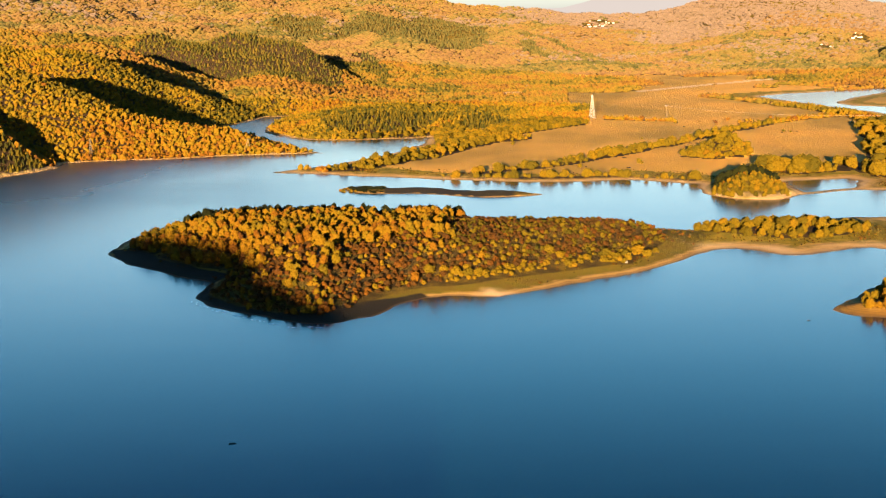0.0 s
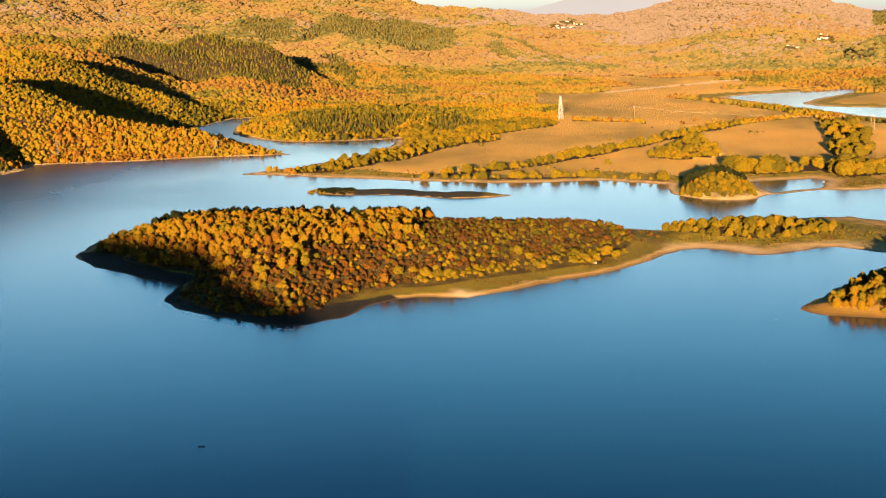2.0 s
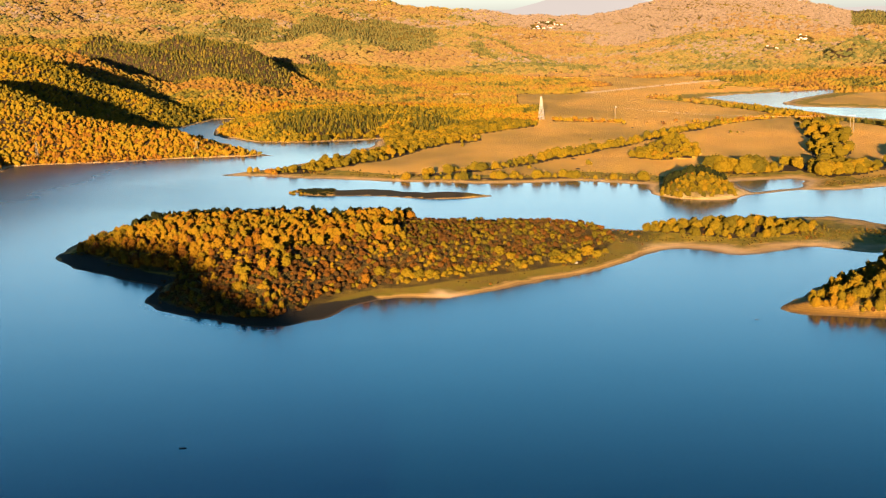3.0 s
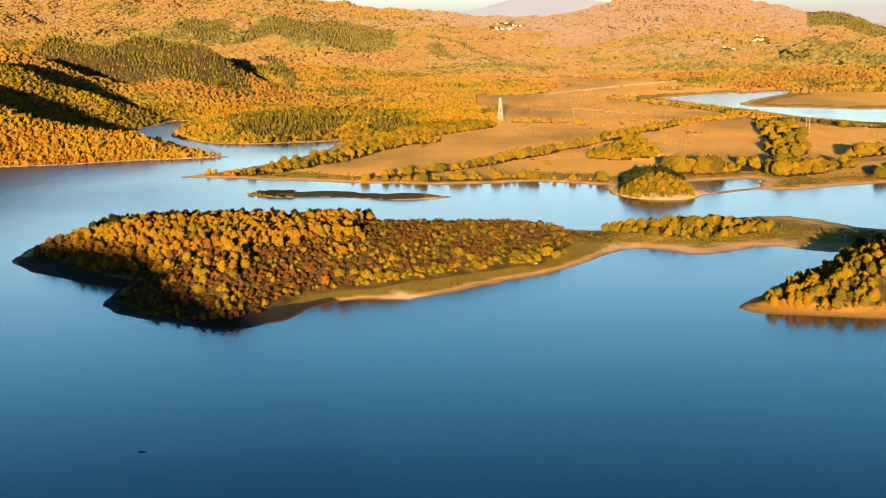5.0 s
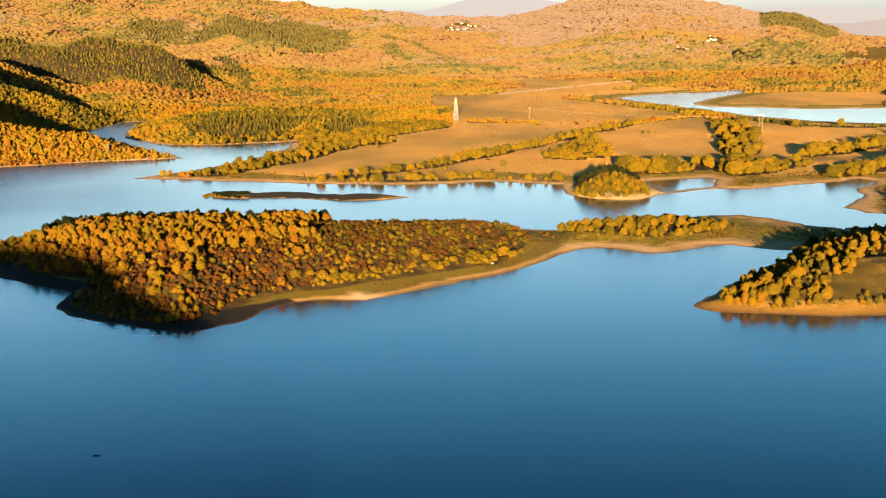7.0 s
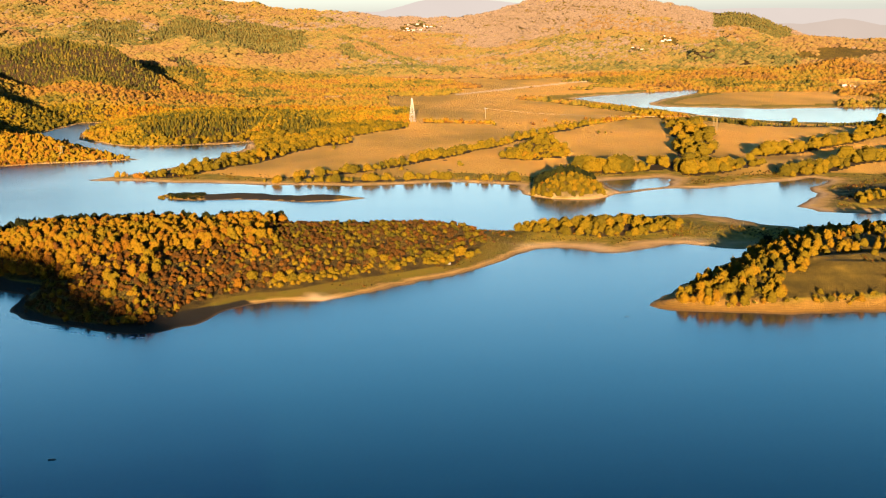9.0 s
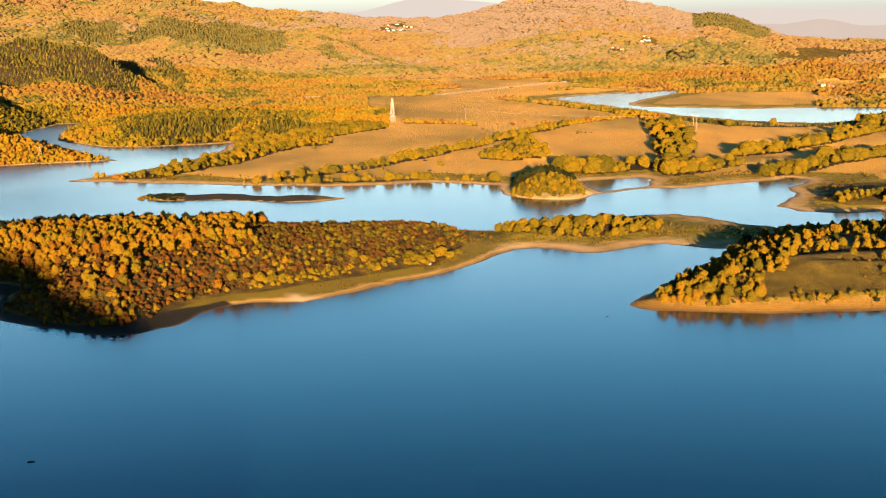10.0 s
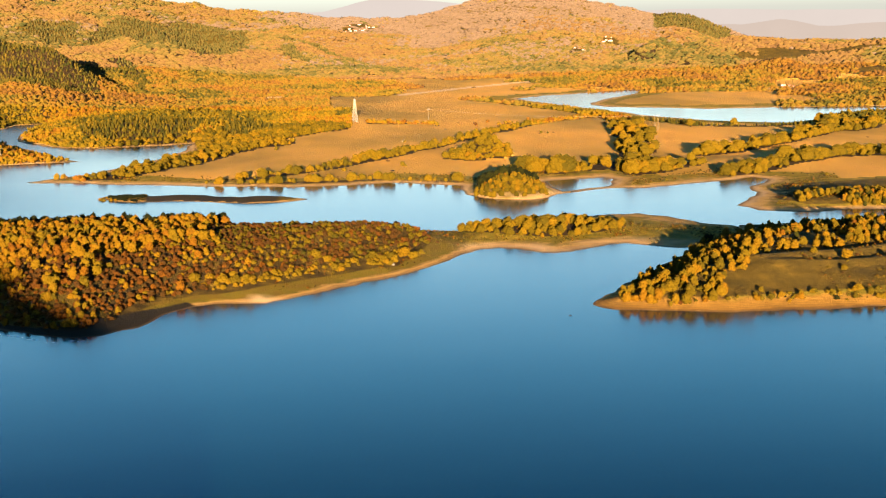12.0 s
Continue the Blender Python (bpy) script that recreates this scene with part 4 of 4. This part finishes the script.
    FIELD_TREES.extend((a, b, height_at(a, b) - 0.4, c, c * 1.3) for a, b, c in ((333, 712, 4.4), (349, 704, 6.4), (336, 680, 4.0), (372, 696, 5.0)))
    plant([tree(k + 260, 1.0, 0.1, "tree", "olive and golden broadleaf tree at a field edge", "trees of the field edges") for k in range(6)], FIELD_TREES, rng)
    o = ~single
    for name, mask, label in (("island_wood", o & (isl > 0) & (tall >= 4.4), "dense golden and rust autumn trees covering the island"),
                              ("island_scrub", o & (isl > 0) & (tall < 4.4), "low olive and rust brown scrub on the island"),
                              ("shore_wood", o & (isl <= 0), "golden autumn trees on the low spits and shores")):
        many(name, shrubs if "scrub" in name else shapes, x[mask], y[mask], z[mask] - 0.13 * tall[mask], tall[mask], tall[mask] * rng.uniform(0.85, 1.2, mask.sum()) * np.where(tall[mask] < 4.4, 1.55, 1.0) * np.where(heath[mask] & (y[mask] > 1000), 2.6, 1.0), hue[mask], rng, label)


near_woods()


# ---------------------------------------------------------------- things that people built
def bars(lines, width):
    """Square bars between pairs of points, as one bmesh."""
    bm = bmesh.new()
    for a, b in lines:
        a, b = Vector(a), Vector(b)
        turn = (b - a).to_track_quat("Z", "Y").to_matrix().to_4x4()
        made = bmesh.ops.create_cube(bm, size=1, matrix=Matrix.Translation((a + b) / 2) @ turn @ Matrix.Diagonal((width, width, (b - a).length, 1)))
    return bm


def part(name, bm, material, parent, label=""):
    me = bpy.data.meshes.new(name)
    bm.to_mesh(me)
    bm.free()
    me.materials.append(material)
    ob = new(name, me)
    ob.parent = parent
    return tagged(ob, label) if label else ob


def lattice_tower(x, y, height, base, top, turn=0.0, arms=True, metal=STEEL):
    """A steel lattice tower: four legs, rings and crossed braces on each side, short arms."""
    ob = tagged(new("pylon"), "tall pale steel lattice pylon standing in an open field", "pylon")
    ob.matrix_basis = pose(x, y, height_at(x, y) - 0.3, 0, 0, turn)
    thick = height * 0.0078

    def corner(k, h):
        w = (base + (top - base) * h / height) / 2
        return ((-w, -w, h), (w, -w, h), (w, w, h), (-w, w, h))[k % 4]

    levels = [height * v for v in (0, 0.14, 0.27, 0.39, 0.50, 0.60, 0.69, 0.77, 0.84, 0.90, 0.95, 1.0)]
    for k in range(4):
        part("leg", bars([(corner(k, 0), corner(k, height))], thick * 1.3), metal, ob)
    for k in range(4):
        lines = []
        for a, b in zip(levels, levels[1:]):
            lines += [(corner(k, a), corner(k + 1, b)), (corner(k + 1, a), corner(k, b)), (corner(k, b), corner(k + 1, b))]
        part("brace_panel", bars(lines, thick * 0.75), metal, ob)
    if arms:
        for h in (0.80, 0.90, 0.985):
            reach = height * 0.09
            arm = part("arm", bars([((0, -reach, height * h), (0, reach, height * h)), ((0, -reach, height * h), (0, 0, height * (h + 0.03))), ((0, reach, height * h), (0, 0, height * (h + 0.03)))], thick), STEEL, ob)
            for side in (-1, 1):
                part("insulator", bars([((0, side * reach, height * h), (0, side * reach, height * h - 1.1))], 0.16), WHITEWASH, arm)
    return ob


def power_pole(x, y, height, turn=0.0, twin=False):
    """A concrete pole, or a pair, with a crossarm and insulators."""
    ob = tagged(new("power_pole"), "pair of slim concrete power poles beside the tree belt" if twin else "slim pale concrete power pole in the field", "power pole")
    ob.matrix_basis = pose(x, y, height_at(x, y) - 0.3, 0, 0, turn)
    for dx in ((-2.4, 2.4) if twin else (0,)):
        bm = bmesh.new()
        bmesh.ops.create_cone(bm, cap_ends=True, segments=10, radius1=0.28, radius2=0.18, depth=height, matrix=Matrix.Translation((dx, 0, height / 2)))
        part("pole", bm, CONCRETE, ob)
    span = 4.6 if twin else 2.2
    arm = part("crossarm", bars([((-span, 0, height - 0.7), (span, 0, height - 0.7))], 0.30), STEEL, ob)
    for dx in (-span * 0.92, 0, span * 0.92):
        bm = bmesh.new()
        bmesh.ops.create_cone(bm, cap_ends=True, segments=8, radius1=0.22, radius2=0.12, depth=1.2, matrix=Matrix.Translation((dx, 0, height + 0.1)))
        part("insulator", bm, WHITEWASH, arm)
    return ob


def a_frame_pole(x, y, height, turn=0.0):
    ob = tagged(new("power_pole"), "leaning two-legged power pole above the wooded cape", "power pole")
    ob.matrix_basis = pose(x, y, height_at(x, y) - 0.3, 0, 0, turn)
    for side in (-1, 1):
        part("leg", bars([((side * height * 0.2, 0, 0), (0, 0, height))], 0.4), WEATHERED, ob)
    part("crossarm", bars([((-height * 0.24, 0, height * 0.93), (height * 0.24, 0, height * 0.93))], 0.34), WEATHERED, ob)
    part("stay", bars([((-height * 0.1, 0, height * 0.5), (height * 0.1, 0, height * 0.5))], 0.3), WEATHERED, ob)
    return ob


lattice_tower(203, 1852, 31.5, 6.4, 1.2, 18)
power_pole(298, 1822, 20.5, 25)
power_pole(545, 1612, 19.5, 20, True)
a_frame_pole(-212, 1512, 15, 8)
lattice_tower(-376, 1478, 19, 3.6, 1.0, 10, False, WEATHERED)


def power_cables(a, b, count=3, sag=5.5):
    """Cables that hang between two poles."""
    ob = tagged(new("power_cables"), "thin sagging power cables strung between poles over the field", "cables")
    a, b = Vector(a), Vector(b)
    side = (b - a).cross(Vector((0, 0, 1))).normalized()
    for k in range(count):
        off = side * (k - (count - 1) / 2) * 2.0
        pts = [a.lerp(b, t / 24) + off - Vector((0, 0, 4 * sag * (t / 24) * (1 - t / 24))) for t in range(25)]
        part("cable", bars(list(zip(pts, pts[1:])), 0.045), STEEL, ob)
    return ob


power_cables((298, 1822, height_at(298, 1822) + 20), (545, 1612, height_at(545, 1612) + 19))


def house(long, wide, high):
    """A small house with gabled tile roof, door and windows."""
    ob = tagged(new("house"), "small white village house with a clay tile roof", "house", "houses of the far village")
    bm = bmesh.new()
    bmesh.ops.create_cube(bm, size=1, matrix=Matrix.Translation((0, 0, high / 2)) @ Matrix.Diagonal((long, wide, high, 1)))
    part("wall", bm, WHITEWASH, ob)
    bm = bmesh.new()
    e, r = 0.5, wide * 0.32
    v = [bm.verts.new(p) for p in ((-long / 2 - e, -wide / 2 - e, high), (long / 2 + e, -wide / 2 - e, high), (long / 2 + e, wide / 2 + e, high), (-long / 2 - e, wide / 2 + e, high), (-long / 2 - e, 0, high + r), (long / 2 + e, 0, high + r))]
    for f in ((0, 1, 5, 4), (2, 3, 4, 5), (1, 2, 5), (3, 0, 4), (3, 2, 1, 0)):
        bm.faces.new([v[k] for k in f])
    roof = part("roof", bm, TILE, ob)
    bm = bmesh.new()
    bmesh.ops.create_cube(bm, size=1, matrix=Matrix.Translation((long * 0.22, 0.4, high + r)) @ Matrix.Diagonal((0.7, 0.7, 1.4, 1)))
    part("chimney", bm, TILE, roof)
    for k in (-1, 0, 1):
        bm = bmesh.new()
        bmesh.ops.create_cube(bm, size=1, matrix=Matrix.Translation((k * long * 0.3, -wide / 2, high * (0.38 if k == 0 else 0.55))) @ Matrix.Diagonal((1.1, 0.12, 2.2 if k == 0 else 1.3, 1)))
        part("door" if k == 0 else "window", bm, BARK, ob)
    return ob


def villages():
    rng = np.random.default_rng(5)
    models = [house(10, 7, 4.8), house(8, 6.5, 4.0), house(13, 7, 5.2)]
    places = [(6.7 + 0.55 * rng.normal(), 4610 + 90 * rng.uniform(-1, 1)) for _ in range(34)]
    places += [(15.6 + 0.25 * rng.normal(), 3545 + 50 * rng.uniform(-1, 1)) for _ in range(8)]
    places += [(16.8 + 0.15 * rng.normal(), 3715 + 40 * rng.uniform(-1, 1)) for _ in range(6)]
    places += [(23.9 + 0.3 * rng.normal(), 2630 + 35 * rng.uniform(-1, 1)) for _ in range(6)]
    for k, (az, r) in enumerate(places):
        x, y = r * math.sin(radians(az)), r * math.cos(radians(az))
        m = pose(x, y, height_at(x, y) - 0.2, 0, 0, rng.uniform(-40, 40)) @ Matrix.Scale(0.64, 4)
        ob = models[k] if k < 3 else copy_thing(models[k % 3], m)
        ob.matrix_basis = m


villages()


WET_BARK = plain("wet_bark", (0.012, 0.012, 0.012), 0.5)


def floating_log(x, y, turn, size, label):
    """A drifting trunk, half sunk, with a stub of a branch."""
    wet = WET_BARK
    ob = tagged(new("floating_log"), label, "log")
    ob.matrix_basis = pose(x, y, 0.02, 0, 0, turn) @ Matrix.Scale(size, 4)
    bm = bmesh.new()
    bmesh.ops.create_cone(bm, cap_ends=True, segments=12, radius1=0.42, radius2=0.28, depth=3.4, matrix=pose(0, 0, 0, 0, 90, 0))
    for v in bm.verts:
        v.co += Vector((0, 0.08 * math.sin(v.co.x * 2.1), 0.05 * math.cos(v.co.x * 3.0)))
    part("trunk", bm, wet, ob)
    bm = bmesh.new()
    bmesh.ops.create_cone(bm, cap_ends=True, segments=8, radius1=0.12, radius2=0.05, depth=0.9, matrix=pose(0.6, 0.1, 0.45, 20, 25, 0))
    part("branch_stub", bm, wet, ob)
    return ob


floating_log(-76, 472, 4, 0.75, "dark waterlogged tree trunk drifting on the lake")
floating_log(176, 650.5, 12, 0.5, "small grey waterlogged branch drifting off the cape")


def beach_cabin():
    """A little white hut on the beach of the island."""
    ob = tagged(new("beach_cabin"), "tiny white wooden cabin on the sandy island shore", "cabin")
    ob.matrix_basis = pose(108, 801, height_at(108, 801) - 0.05, 0, 0, 12) @ Matrix.Scale(0.62, 4)
    bm = bmesh.new()
    bmesh.ops.create_cube(bm, size=1, matrix=Matrix.Translation((0, 0, 0.95)) @ Matrix.Diagonal((2.6, 2.0, 1.9, 1)))
    part("wall", bm, plain("faded_paint", (0.13, 0.125, 0.115)), ob)
    bm = bmesh.new()
    bmesh.ops.create_cube(bm, size=1, matrix=Matrix.Translation((0, 0, 2.0)) @ pose(0, 0, 0, 7, 0, 0) @ Matrix.Diagonal((3.0, 2.5, 0.14, 1)))
    part("roof", bm, WEATHERED, ob)
    bm = bmesh.new()
    bmesh.ops.create_cube(bm, size=1, matrix=Matrix.Translation((0.3, -1.01, 0.8)) @ Matrix.Diagonal((0.7, 0.06, 1.6, 1)))
    door = part("door", bm, BARK, ob)
    bm = bmesh.new()
    bmesh.ops.create_cube(bm, size=1, matrix=Matrix.Translation((0.55, -1.06, 0.8)) @ Matrix.Diagonal((0.05, 0.06, 0.16, 1)))
    part("handle", bm, WEATHERED, door)
    return ob


beach_cabin()


def foam():
    """Broken lines of foam where small waves meet the island's weather side."""
    rng = np.random.default_rng(23)
    white = plain("foam", (0.85, 0.86, 0.88), 0.6, 0.0, 0.1)
    line = [(-134, 724), (-124, 708), (-112, 693), (-99, 680), (-86, 667), (-74, 658), (-58, 655)]
    vs, fs = [], []
    for (ax, ay), (bx, by) in zip(line, line[1:]):
        length = math.hypot(bx - ax, by - ay)
        ux, uy = (bx - ax) / length, (by - ay) / length
        for _ in range(7):
            k, off = rng.uniform(0, length), rng.uniform(0.0, 3.0)
            cx, cy = ax + ux * k + uy * off, ay + uy * k - ux * off
            long, wide = rng.uniform(0.4, 1.7), rng.uniform(0.08, 0.26)
            n, start = 9, len(vs)
            for t in range(n):
                a = t / n * 2 * math.pi
                p, q = long * math.cos(a) * rng.uniform(0.7, 1.2), wide * math.sin(a) * rng.uniform(0.6, 1.3)
                vs.append((cx + ux * p - uy * q, cy + uy * p + ux * q, 0.03))
            vs.append((cx, cy, 0.2))
            fs += [(start + t, start + (t + 1) % n, start + n) for t in range(n)]
    me = mesh_of("foam", np.array(vs), np.array(fs), white)
    return tagged(new("foam", me), "thin white flecks of foam along the shore", "foam", kind="stuff")


foam()


def shore_tufts():
    """Low tufts and seedlings on the beaches, banks and meadow edges."""
    rng = np.random.default_rng(31)
    shapes = [far_shape(k + 70, OCTA) for k in range(6)]
    x, y = spread(3.6, (-230, 620, 640, 1330), rng, 0.6)
    s, main, near, flat = shore_distance(x, y)
    z = ground(x, y)[0]
    thick = vnoise(x, y, 17, 151) * vnoise(x, y, 50, 152)
    keep = (((near > 9) | ((main > 14) & (main < 60))) & (z > 0.9) & (rng.uniform(size=len(x)) < 0.9 * smooth(0.12, 0.5, thick)))
    x, y, z = x[keep], y[keep], z[keep]
    size = rng.uniform(0.5, 1.7, len(x))
    hue = np.where(rng.uniform(size=len(x)) < 0.6, rng.uniform(0.2, 0.45, len(x)), rng.uniform(0.7, 1.0, len(x)))
    many("shore_tufts", shapes, x, y, z - 0.1, size, size * rng.uniform(1.0, 1.8, len(x)), hue, rng, "low dry tufts and seedlings on the lake shores", "grass")


shore_tufts()
